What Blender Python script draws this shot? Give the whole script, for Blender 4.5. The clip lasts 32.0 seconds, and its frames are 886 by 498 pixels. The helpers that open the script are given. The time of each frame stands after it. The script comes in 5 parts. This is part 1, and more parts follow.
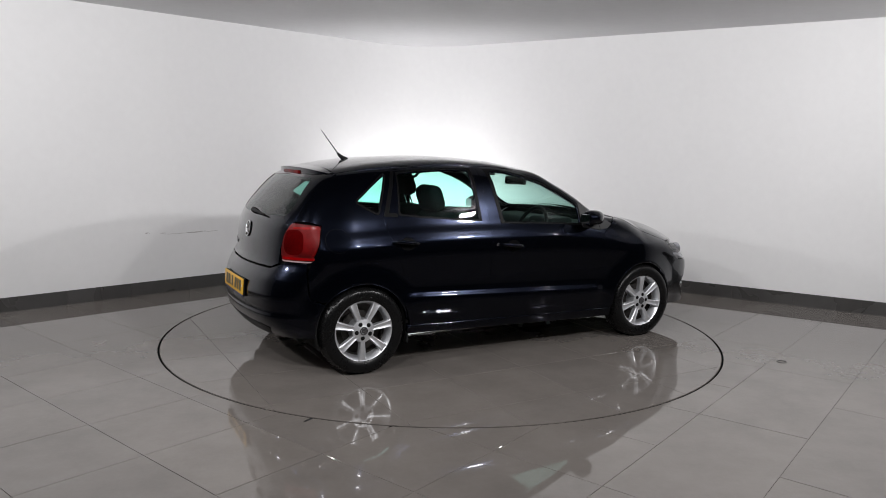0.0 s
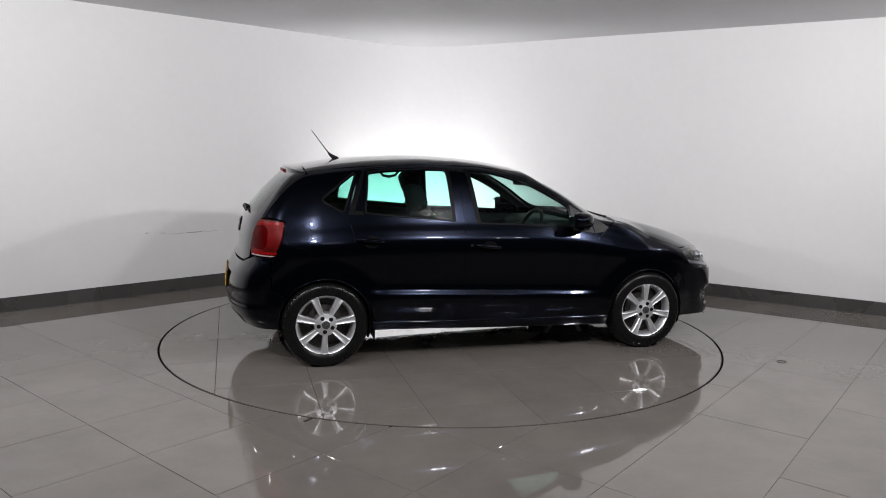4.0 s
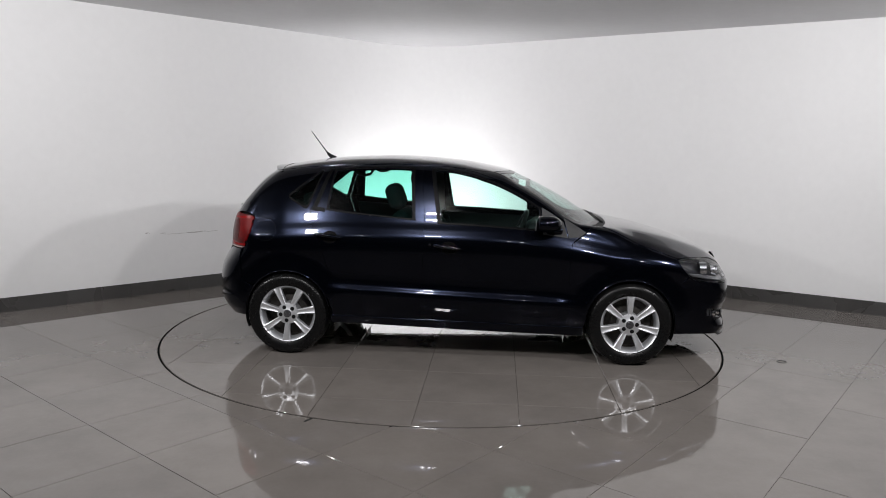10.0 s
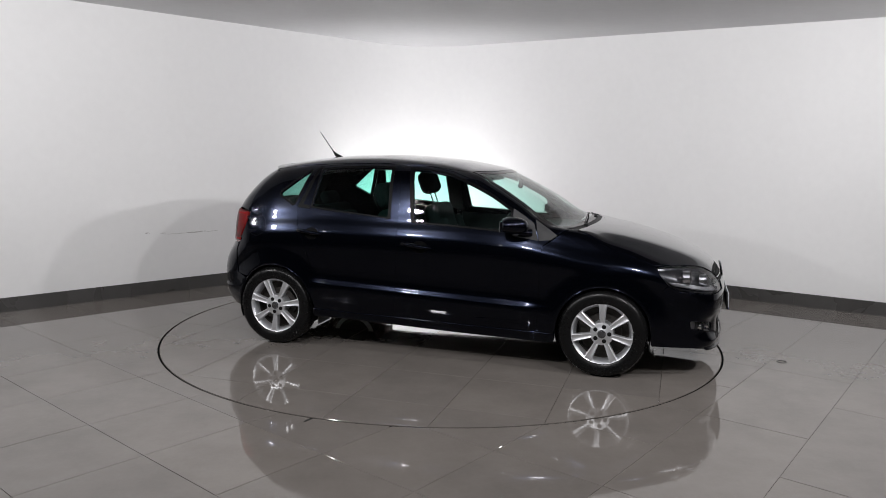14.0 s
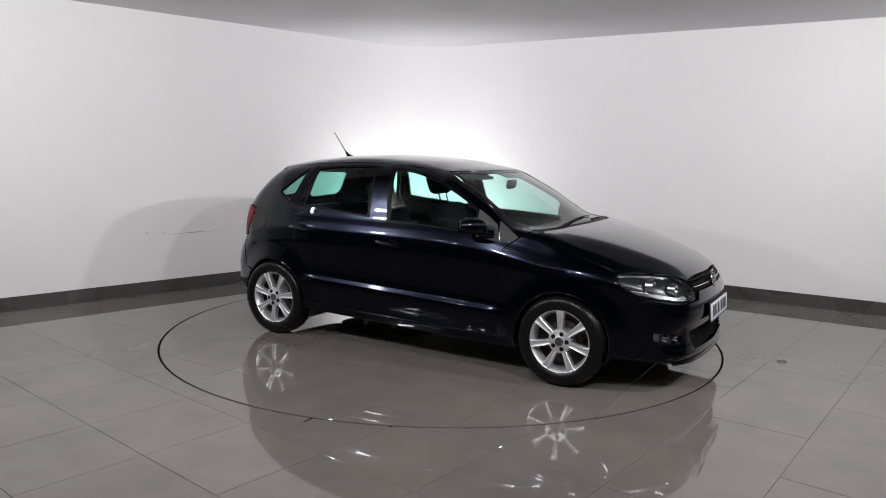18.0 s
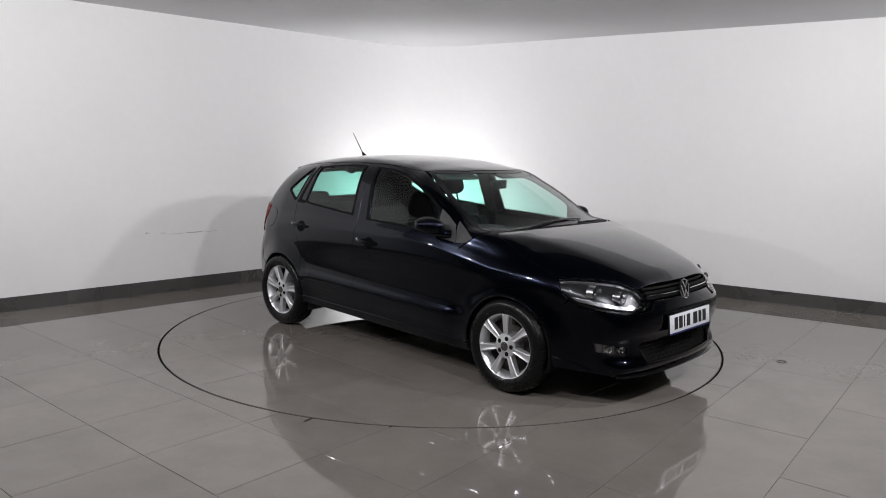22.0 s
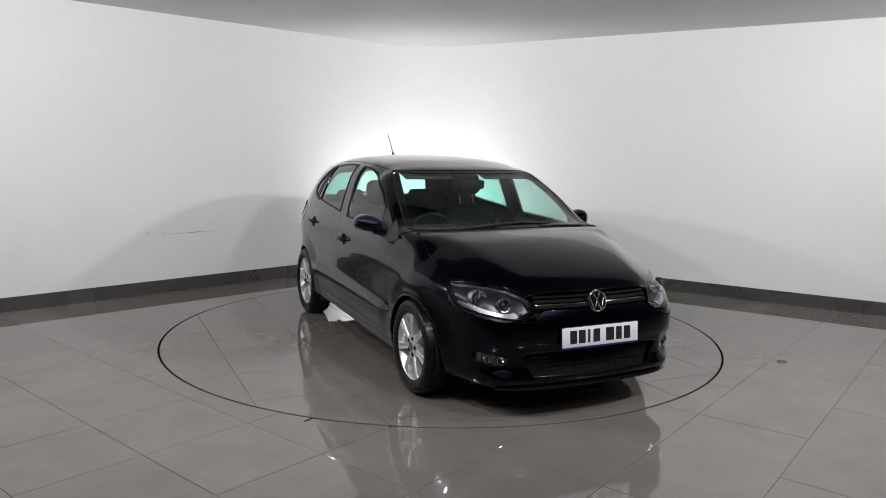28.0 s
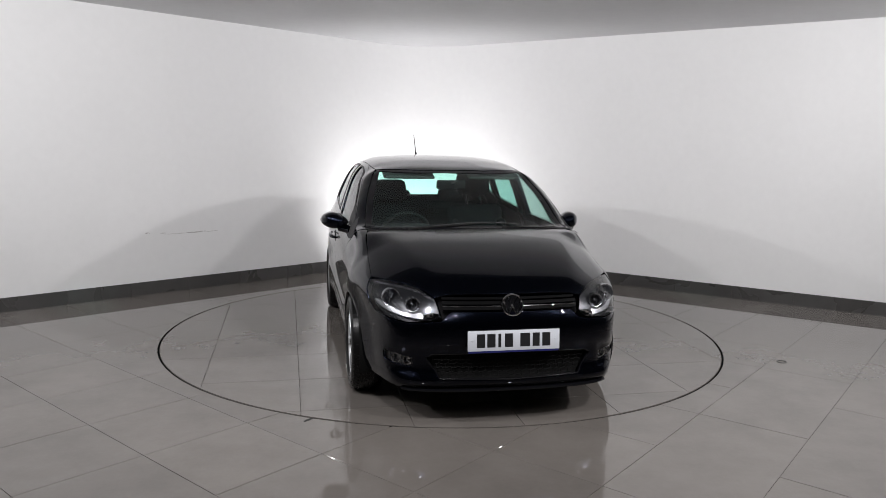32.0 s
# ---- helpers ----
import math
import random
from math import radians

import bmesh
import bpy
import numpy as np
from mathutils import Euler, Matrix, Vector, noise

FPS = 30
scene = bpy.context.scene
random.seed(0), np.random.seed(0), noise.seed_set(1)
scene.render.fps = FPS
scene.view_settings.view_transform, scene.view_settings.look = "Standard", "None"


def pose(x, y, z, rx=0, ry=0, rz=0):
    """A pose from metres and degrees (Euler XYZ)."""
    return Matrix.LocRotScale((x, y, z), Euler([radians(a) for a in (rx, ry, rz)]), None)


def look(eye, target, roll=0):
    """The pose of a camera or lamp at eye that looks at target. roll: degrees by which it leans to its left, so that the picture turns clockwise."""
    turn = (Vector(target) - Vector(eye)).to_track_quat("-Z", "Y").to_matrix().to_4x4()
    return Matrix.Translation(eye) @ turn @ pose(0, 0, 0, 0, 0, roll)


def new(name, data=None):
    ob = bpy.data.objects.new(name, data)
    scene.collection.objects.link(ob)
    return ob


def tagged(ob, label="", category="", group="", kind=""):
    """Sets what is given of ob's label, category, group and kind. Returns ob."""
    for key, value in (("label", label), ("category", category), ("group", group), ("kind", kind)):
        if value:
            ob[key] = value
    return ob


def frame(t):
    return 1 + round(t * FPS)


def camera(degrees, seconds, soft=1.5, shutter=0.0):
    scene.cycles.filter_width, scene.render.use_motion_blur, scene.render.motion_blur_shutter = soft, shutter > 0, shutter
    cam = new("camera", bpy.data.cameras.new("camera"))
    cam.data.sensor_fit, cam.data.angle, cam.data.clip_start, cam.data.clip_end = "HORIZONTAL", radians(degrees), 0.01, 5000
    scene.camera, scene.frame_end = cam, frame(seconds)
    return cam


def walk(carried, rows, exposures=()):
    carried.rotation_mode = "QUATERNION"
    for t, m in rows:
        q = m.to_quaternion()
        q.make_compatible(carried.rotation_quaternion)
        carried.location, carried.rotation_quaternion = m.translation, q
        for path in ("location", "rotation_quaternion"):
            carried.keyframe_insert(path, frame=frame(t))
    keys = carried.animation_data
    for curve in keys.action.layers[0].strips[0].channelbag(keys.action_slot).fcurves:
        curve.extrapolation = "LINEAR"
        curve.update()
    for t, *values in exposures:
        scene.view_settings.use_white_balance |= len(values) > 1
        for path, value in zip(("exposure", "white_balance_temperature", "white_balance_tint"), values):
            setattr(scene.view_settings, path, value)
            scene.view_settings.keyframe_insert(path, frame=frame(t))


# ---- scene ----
# ---------- camera ----------
CAM = look((0.0, -6.187, 1.530), (0.0045, -0.0565, 0.6933), 1.0)
cam = camera(60.91, 32.0, 0.6)
walk(cam, [(0.0, CAM), (32.0, CAM)], [(0.0, 0.0), (32.0, 0.0)])

# ---------- world and lamps ----------
world = bpy.data.worlds.new("studio_world")
scene.world = world
world.use_nodes = True
world.node_tree.nodes["Background"].inputs[0].default_value = (0.03, 0.03, 0.032, 1)
world.node_tree.nodes["Background"].inputs[1].default_value = 0.3


def area_lamp(name, eye, target, sx, sy, watts, color=(1, 1, 1), spread=180):
    data = bpy.data.lights.new(name, "AREA")
    data.shape, data.size, data.size_y = "RECTANGLE", sx, sy
    data.energy, data.color, data.spread = watts, color, radians(spread)
    ob = new(name, data)
    ob.matrix_world = look(eye, target)
    return ob


COOL = (1.0, 0.985, 1.0)
# LED floods in a ring under the ceiling, and a flood lamp on the floor behind the car that lights the corner
FLOODS = [(3.35, -2.5, 57, 0.6, -0.2), (1.75, -3.7, 48, 0.8, 0.0), (-0.55, -3.8, 42, 0.0, 0.3), (-2.15, -3.2, 40, 0.2, 0.3), (-4.1, -2.05, 46, 0.3, 0.5), (4.3, -0.6, 11, 1.9, 0.8), (-4.7, -0.3, 18, 0.3, 0.6)]
for fx, fy, fw, tx, ty in FLOODS:
    area_lamp("ceiling_flood_lamp", (fx, fy, 2.66), (tx, ty, 0.9), 0.19, 0.11, fw, COOL)
# small spots on the same tracks
for fx, fy in ((3.3, -4.1), (3.1, -4.3), (0.6, -5.35), (0.35, -5.4), (-1.7, -4.9), (-3.7, -3.2), (-3.85, -3.0), (5.0, -1.9), (-4.9, -1.2)):
    area_lamp("ceiling_spot_lamp", (fx, fy, 2.68), (0.0, 0.3, 0.9), 0.07, 0.07, 3.5, COOL)
area_lamp("floor_flood_lamp", (-0.40, 2.60, 0.30), (-0.34, 3.9, 0.95), 0.4, 0.25, 33, COOL)


# ---------- materials ----------
def material(name):
    m = bpy.data.materials.new(name)
    m.use_nodes = True
    t = m.node_tree
    return m, t, t.nodes["Principled BSDF"]


def node(t, kind, **props):
    n = t.nodes.new(kind)
    for k, v in props.items():
        n.inputs[k.replace("_", " ")].default_value = v
    return n


def mixed(t, fac, a, b):
    """A colour between a and b by a factor socket."""
    r = t.nodes.new("ShaderNodeMix")
    r.data_type = "RGBA"
    t.links.new(fac, r.inputs[0])
    r.inputs[6].default_value, r.inputs[7].default_value = (*a, 1), (*b, 1)
    return r.outputs[2]


def ranged(t, src, lo, hi, a=0.0, b=1.0):
    r = t.nodes.new("ShaderNodeMapRange")
    t.links.new(src, r.inputs[0])
    for i, v in enumerate((a, b, lo, hi)):
        r.inputs[i + 1].default_value = v
    return r.outputs[0]


def plain(name, color, rough=0.5, metal=0.0, vary=0.15, scale=30.0, bump=0.0, coat=0.0, spec=0.5, rvary=0.0):
    """A surface with grain in its colour, and in relief where bump is given."""
    m, t, b = material(name)
    co = node(t, "ShaderNodeTexCoord")
    n = node(t, "ShaderNodeTexNoise", Scale=scale, Detail=6.0)
    t.links.new(co.outputs["Object"], n.inputs["Vector"])
    big = node(t, "ShaderNodeTexNoise", Scale=scale * 0.11, Detail=3.0)
    t.links.new(co.outputs["Object"], big.inputs["Vector"])
    ad = t.nodes.new("ShaderNodeMath")
    ad.operation = "ADD"
    t.links.new(n.outputs[0], ad.inputs[0])
    t.links.new(big.outputs[0], ad.inputs[1])
    f = ranged(t, ad.outputs[0], 0.0, 1.0, 0.6, 1.4)
    t.links.new(mixed(t, f, [c * (1 - vary) for c in color], [min(1, c * (1 + vary)) for c in color]), b.inputs["Base Color"])
    b.inputs["Roughness"].default_value = rough
    if rvary:
        t.links.new(ranged(t, ad.outputs[0], max(0.02, rough - rvary), rough + rvary, 0.6, 1.4), b.inputs["Roughness"])
    b.inputs["Metallic"].default_value = metal
    b.inputs["Specular IOR Level"].default_value = spec
    b.inputs["Coat Weight"].default_value = coat
    if bump:
        bn = node(t, "ShaderNodeBump", Strength=bump, Distance=0.002)
        t.links.new(n.outputs[0], bn.inputs["Height"])
        t.links.new(bn.outputs[0], b.inputs["Normal"])
    return m


def glass(name, tint, gloss=1.0, ior=1.5):
    """A thin tinted pane: see-through, with a mirror gloss that grows at grazing angles."""
    m, t, b = material(name)
    t.nodes.remove(b)
    out = t.nodes["Material Output"]
    tr = node(t, "ShaderNodeBsdfTransparent")
    tr.inputs[0].default_value = (*tint, 1)
    gl = node(t, "ShaderNodeBsdfGlossy", Roughness=0.0)
    gl.inputs[0].default_value = (gloss, gloss, gloss, 1)
    lw = node(t, "ShaderNodeLayerWeight", Blend=0.5)
    po = t.nodes.new("ShaderNodeMath")
    po.operation = "POWER"
    t.links.new(lw.outputs["Facing"], po.inputs[0])
    po.inputs[1].default_value = 4.5
    f0 = ((ior - 1) / (ior + 1)) ** 2
    gloss_share = ranged(t, po.outputs[0], f0, 0.95)
    mx = t.nodes.new("ShaderNodeMixShader")
    t.links.new(gloss_share, mx.inputs[0])
    t.links.new(tr.outputs[0], mx.inputs[1])
    t.links.new(gl.outputs[0], mx.inputs[2])
    t.links.new(mx.outputs[0], out.inputs[0])
    return m


def tile_material(name, color, rough=0.03):
    """Polished porcelain: cloudy grey body, a slight change from tile to tile, faint smears in the polish."""
    m, t, b = material(name)
    geo = node(t, "ShaderNodeNewGeometry")
    info = node(t, "ShaderNodeObjectInfo")
    big = node(t, "ShaderNodeTexNoise", Scale=2.2, Detail=8.0, Roughness=0.65)
    fine = node(t, "ShaderNodeTexNoise", Scale=45.0, Detail=3.0)
    for n in (big, fine):
        t.links.new(geo.outputs["Position"], n.inputs["Vector"])
    c1 = mixed(t, ranged(t, big.outputs[0], 0, 1, 0.35, 0.65), [c * 0.90 for c in color], [c * 1.08 for c in color])
    c2 = mixed(t, fine.outputs[0], (0.96, 0.96, 0.96), (1.04, 1.04, 1.04))
    c3 = mixed(t, info.outputs["Random"], (0.95, 0.95, 0.955), (1.04, 1.035, 1.03))
    prev = c1
    for c in (c2, c3):
        r = t.nodes.new("ShaderNodeMix")
        r.data_type, r.blend_type = "RGBA", "MULTIPLY"
        r.inputs[0].default_value = 1
        t.links.new(prev, r.inputs[6])
        t.links.new(c, r.inputs[7])
        prev = r.outputs[2]
    t.links.new(prev, b.inputs["Base Color"])
    smear = node(t, "ShaderNodeTexNoise", Scale=1.3, Detail=5.0, Distortion=1.5)
    t.links.new(geo.outputs["Position"], smear.inputs["Vector"])
    t.links.new(ranged(t, smear.outputs[0], rough * 0.5, rough * 1.6, 0.3, 0.7), b.inputs["Roughness"])
    b.inputs["Specular IOR Level"].default_value = 0.62
    bn = node(t, "ShaderNodeBump", Strength=0.004, Distance=0.002)
    t.links.new(big.outputs[0], bn.inputs["Height"])
    t.links.new(bn.outputs[0], b.inputs["Normal"])
    return m


def paint_material(name):
    """Black pearl car paint under a clear coat."""
    m, t, b = material(name)
    co = node(t, "ShaderNodeTexCoord")
    fl = node(t, "ShaderNodeTexNoise", Scale=900.0, Detail=2.0)
    t.links.new(co.outputs["Object"], fl.inputs["Vector"])
    t.links.new(mixed(t, ranged(t, fl.outputs[0], 0, 1, 0.45, 0.75), (0.0018, 0.0024, 0.0052), (0.0125, 0.0168, 0.0320)), b.inputs["Base Color"])
    b.inputs["Metallic"].default_value = 0.9
    b.inputs["Roughness"].default_value = 0.20
    b.inputs["Specular IOR Level"].default_value = 0.25
    b.inputs["Coat Weight"].default_value = 1.0
    b.inputs["Coat IOR"].default_value = 1.26
    b.inputs["Coat Roughness"].default_value = 0.02
    dust = node(t, "ShaderNodeTexNoise", Scale=3.0, Detail=6.0)
    t.links.new(co.outputs["Object"], dust.inputs["Vector"])
    t.links.new(ranged(t, dust.outputs[0], 0.012, 0.04, 0.4, 0.7), b.inputs["Coat Roughness"])
    return m


WALL = plain("white_wall_paint", (0.80, 0.80, 0.80), 0.55, vary=0.02, scale=14, bump=0.05)
CEIL = plain("white_ceiling_paint", (0.72, 0.72, 0.73), 0.7, vary=0.03, scale=10)
# Dark colour for unseen surfaces, so the car reflects little of them.
DARKWALL = plain("dark_grey_unseen", (0.032, 0.032, 0.034), 0.7)
TILE = tile_material("polished_grey_porcelain", (0.146, 0.132, 0.121))
SKIRT = tile_material("dark_grey_porcelain", (0.066, 0.064, 0.062), 0.3)
GROUT = plain("dark_grout", (0.085, 0.074, 0.066), 0.9, scale=200, spec=0.2)
RUBBER = plain("black_rubber", (0.012, 0.012, 0.012), 0.5, vary=0.2, scale=120, bump=0.1)
# Near-black and dull: shade of the turntable's gap, put into the colour.
GAPSHADE = plain("gap_shade_black", (0.004, 0.004, 0.004), 0.95, vary=0.3, scale=90, spec=0.03)
PAINT = paint_material("black_pearl_paint")
TYRE = plain("tyre_rubber", (0.0040, 0.0040, 0.0042), 0.29, vary=0.25, scale=60, bump=0.05, rvary=0.07, spec=0.22)
SAIL = plain("grey_mirror_plate", (0.032, 0.032, 0.033), 0.6, vary=0.1, scale=300, spec=0.3)
ALLOY = plain("silver_alloy_paint", (0.62, 0.63, 0.65), 0.40, 0.8, vary=0.03, scale=40, coat=0.2)
DARKMETAL = plain("dark_cast_iron", (0.06, 0.055, 0.05), 0.55, 0.6, vary=0.3, scale=50)
CHROME = plain("chrome", (0.75, 0.76, 0.78), 0.07, 1.0, vary=0.02)
BLACKTRIM = plain("black_plastic_trim", (0.007, 0.007, 0.0075), 0.45, vary=0.15, scale=300, bump=0.05, spec=0.12)
GLOSSBLACK = plain("gloss_black_plastic", (0.004, 0.004, 0.005), 0.16, vary=0.1, spec=0.3)
HUBCAP = plain("dark_hub_cap", (0.03, 0.03, 0.033), 0.3, vary=0.2)
SLATS = plain("satin_black_slats", (0.0012, 0.0012, 0.0014), 0.5, vary=0.1, spec=0.04)
UNDER = plain("black_underbody", (0.008, 0.008, 0.008), 0.8, vary=0.3, spec=0.08)
FABRIC = plain("black_seat_cloth", (0.009, 0.0095, 0.0105), 0.9, vary=0.3, scale=250, bump=0.3, spec=0.1)
DASH = plain("dark_dashboard_plastic", (0.012, 0.0125, 0.0135), 0.6, vary=0.2, scale=300, bump=0.1, spec=0.2)
PANE = glass("tinted_glass", (0.74, 0.92, 0.87))
REARPANE = glass("dark_tinted_glass", (0.42, 0.75, 0.67))
TRIMGREY = plain("satin_window_frame", (0.0026, 0.0026, 0.0029), 0.34, vary=0.15, scale=300, spec=0.05)
SCREEN = glass("windscreen_glass", (0.70, 0.92, 0.86))
PRIVACY = glass("rear_screen_glass", (0.50, 0.74, 0.68))
LENS = glass("clear_lens", (0.96, 0.96, 0.97), 1.0, 1.28)
MIRROR = plain("mirror_glass", (0.85, 0.88, 0.88), 0.02, 1.0, vary=0.0)


def red_lens(name, deep, light):
    """Moulded red lens: fine upright ribs and broad lighter and darker fields under a clear gloss."""
    m, t, b = material(name)
    co = node(t, "ShaderNodeTexCoord")
    big = node(t, "ShaderNodeTexNoise", Scale=9.0, Detail=1.0)
    cell = node(t, "ShaderNodeTexVoronoi", Scale=150.0)
    for n in (big, cell):
        t.links.new(co.outputs["Object"], n.inputs["Vector"])
    ad = t.nodes.new("ShaderNodeMath")
    ad.operation = "MULTIPLY_ADD"
    t.links.new(cell.outputs["Distance"], ad.inputs[0])
    ad.inputs[1].default_value = 0.25
    t.links.new(big.outputs[0], ad.inputs[2])
    t.links.new(mixed(t, ranged(t, ad.outputs[0], 0, 1, 0.42, 0.78), deep, light), b.inputs["Base Color"])
    b.inputs["Roughness"].default_value = 0.4
    b.inputs["Specular IOR Level"].default_value = 0.1
    b.inputs["Coat Weight"].default_value = 0.22
    b.inputs["Coat IOR"].default_value = 1.26
    b.inputs["Coat Roughness"].default_value = 0.03
    bn = node(t, "ShaderNodeBump", Strength=0.12, Distance=0.002)
    t.links.new(cell.outputs["Distance"], bn.inputs["Height"])
    t.links.new(bn.outputs[0], b.inputs["Normal"])
    return m


RED = red_lens("red_tail_lens", (0.035, 0.0004, 0.0005), (0.115, 0.0009, 0.0013))
REDDARK = plain("dark_red_tail_lens", (0.045, 0.0006, 0.0008), 0.16, vary=0.4, scale=70, spec=0.1)
REDBRIGHT = plain("bright_red_tail_lens", (0.17, 0.0018, 0.0024), 0.25, vary=0.3, scale=90, spec=0.12)
CLEARRED = plain("clear_reversing_lens", (0.30, 0.22, 0.22), 0.12, vary=0.2, scale=120, coat=1.0)
PLATEW = plain("white_plate", (0.58, 0.60, 0.64), 0.35, vary=0.03)
PLATEY = plain("yellow_plate", (0.60, 0.34, 0.015), 0.35, vary=0.04)
PLATEK = plain("black_plate_print", (0.012, 0.012, 0.013), 0.4)
PLATEB = plain("blue_plate_strip", (0.012, 0.015, 0.10), 0.4)
REFLECTOR = plain("lamp_reflector", (0.50, 0.51, 0.54), 0.24, 1.0, vary=0.1, scale=60)
BEZEL = plain("smoked_lamp_bezel", (0.026, 0.027, 0.030), 0.30, 0.6, vary=0.25, scale=25)
SATINSILVER = plain("satin_silver_plastic", (0.30, 0.305, 0.32), 0.34, 0.9, vary=0.08, scale=40)
LAMPBOWL = plain("dark_lamp_bowl", (0.013, 0.013, 0.0145), 0.32, vary=0.2, spec=0.3)
LINING = plain("light_grey_lining", (0.035, 0.035, 0.034), 0.9, vary=0.1, scale=200)
SCUFF = plain("wall_scuff", (0.30, 0.28, 0.26), 0.8, vary=0.5, scale=60)


# ---------- mesh helpers ----------
def mesh_object(name, verts, faces, mat, parent=None, label="", smooth=False):
    me = bpy.data.meshes.new(name)
    me.from_pydata([tuple(map(float, v)) for v in verts], [], [tuple(map(int, f)) for f in faces])
    me.update()
    for m in mat if isinstance(mat, (list, tuple)) else [mat]:
        me.materials.append(m)
    if smooth:
        me.polygons.foreach_set("use_smooth", [True] * len(me.polygons))
    ob = new(name, me)
    if parent is not None:
        ob.parent = parent
    return tagged(ob, label)


def part(name, bm, mat, parent=None, label="", smooth=True, sharp=35):
    """Links a bmesh as one mesh object under a thing or a part."""
    me = bpy.data.meshes.new(name)
    bmesh.ops.recalc_face_normals(bm, faces=bm.faces)
    bm.to_mesh(me)
    bm.free()
    me.materials.append(mat)
    if smooth:
        me.polygons.foreach_set("use_smooth", [True] * len(me.polygons))
        me.set_sharp_from_angle(angle=radians(sharp))
    ob = new(name, me)
    if parent is not None:
        ob.parent = parent
    return tagged(ob, label)


def box_bm(x0, x1, y0, y1, z0, z1, bevel=0.0, seg=2, m=None, bm=None):
    bm = bm or bmesh.new()
    r = bmesh.ops.create_cube(bm, size=1.0)
    mat = Matrix.Translation(((x0 + x1) / 2, (y0 + y1) / 2, (z0 + z1) / 2)) @ Matrix.Diagonal((x1 - x0, y1 - y0, z1 - z0, 1))
    bmesh.ops.transform(bm, matrix=mat, verts=r["verts"])
    vs = r["verts"]
    if bevel:
        es = list({e for v in vs for e in v.link_edges})
        g = bmesh.ops.bevel(bm, geom=es, offset=bevel, segments=seg, affect="EDGES", profile=0.5)
        vs = list({v for f in g["faces"] for v in f.verts} | {v for v in vs if v.is_valid})
    if m is not None:
        bmesh.ops.transform(bm, matrix=m, verts=vs)
    return bm


def lathe_bm(profile, n=48, m=None, closed=False, bm=None):
    """Turns a profile of (radius, height) about z."""
    bm = bm or bmesh.new()
    rings = []
    for r, h in profile:
        rings.append([bm.verts.new((r * math.cos(2 * math.pi * i / n), r * math.sin(2 * math.pi * i / n), h)) for i in range(n)])
    pairs = list(zip(rings, rings[1:])) + ([(rings[-1], rings[0])] if closed else [])
    for a, b in pairs:
        for i in range(n):
            bm.faces.new((a[i], a[(i + 1) % n], b[(i + 1) % n], b[i]))
    if not closed:
        for ring, (r, h) in ((rings[0], profile[0]), (rings[-1], profile[-1])):
            if r > 1e-6:
                bm.faces.new(ring)
    if m is not None:
        bmesh.ops.transform(bm, matrix=m, verts=[v for ring in rings for v in ring])
    return bm


def tube_bm(points, radius, n=10, closed=False, bm=None):
    """A round bar along points; radius is a number or one for each point."""
    bm = bm or bmesh.new()
    pts = [Vector(p) for p in points]
    rad = radius if isinstance(radius, (list, tuple)) else [radius] * len(pts)
    rings, up = [], Vector((0.0123, 0.0456, 1)).normalized()
    for i, p in enumerate(pts):
        a = pts[i - 1] if (i > 0 or closed) else p
        b = pts[(i + 1) % len(pts)] if (i < len(pts) - 1 or closed) else p
        d = (b - a).normalized()
        u = d.cross(up)
        u = u.normalized() if u.length > 1e-3 else d.cross(Vector((1, 0, 0))).normalized()
        v = d.cross(u)
        rings.append([bm.verts.new(p + rad[i] * (math.cos(2 * math.pi * k / n) * u + math.sin(2 * math.pi * k / n) * v)) for k in range(n)])
    for i in range(len(pts) if closed else len(pts) - 1):
        a, b = rings[i], rings[(i + 1) % len(pts)]
        for k in range(n):
            bm.faces.new((a[k], a[(k + 1) % n], b[(k + 1) % n], b[k]))
    if not closed:
        bm.faces.new(rings[0])
        bm.faces.new(rings[-1])
    return bm


# ---------- the room ----------
CEILING_Z = 2.775
LEFT_AT, LEFT_DIR = Vector((-2.698, 1.526)), Vector((math.cos(radians(44.4)), math.sin(radians(44.4))))
RIGHT_AT, RIGHT_DIR = Vector((3.231, 1.492)), Vector((math.cos(radians(-33.4)), math.sin(radians(-33.4))))


def wall_plan(offset=0.0, radius=0.9):
    """The inner line of the two white walls and the round corner between them; offset moves it into the room."""
    nl, nr = Vector((LEFT_DIR.y, -LEFT_DIR.x)), Vector((RIGHT_DIR.y, -RIGHT_DIR.x))
    a, b = LEFT_AT + nl * offset, RIGHT_AT + nr * offset
    k = np.linalg.solve(np.array([[LEFT_DIR.x, -RIGHT_DIR.x], [LEFT_DIR.y, -RIGHT_DIR.y]]), np.array(b - a))
    corner = a + LEFT_DIR * float(k[0])
    half = 0.5 * math.acos(max(-1, min(1, -LEFT_DIR.dot(RIGHT_DIR))))
    r = radius - offset
    back = r / math.tan(half)
    mid = (RIGHT_DIR - LEFT_DIR).normalized()
    centre = corner + mid * (r / math.sin(half))
    p0, p1 = corner - LEFT_DIR * back, corner + RIGHT_DIR * back
    a0, a1 = math.atan2(*(p0 - centre).yx), math.atan2(*(p1 - centre).yx)
    arc = [centre + r * Vector((math.cos(a0 + (a1 - a0) * i / 24), math.sin(a0 + (a1 - a0) * i / 24))) for i in range(25)]
    return [a - LEFT_DIR * 5.2] + arc + [b + RIGHT_DIR * 4.6]


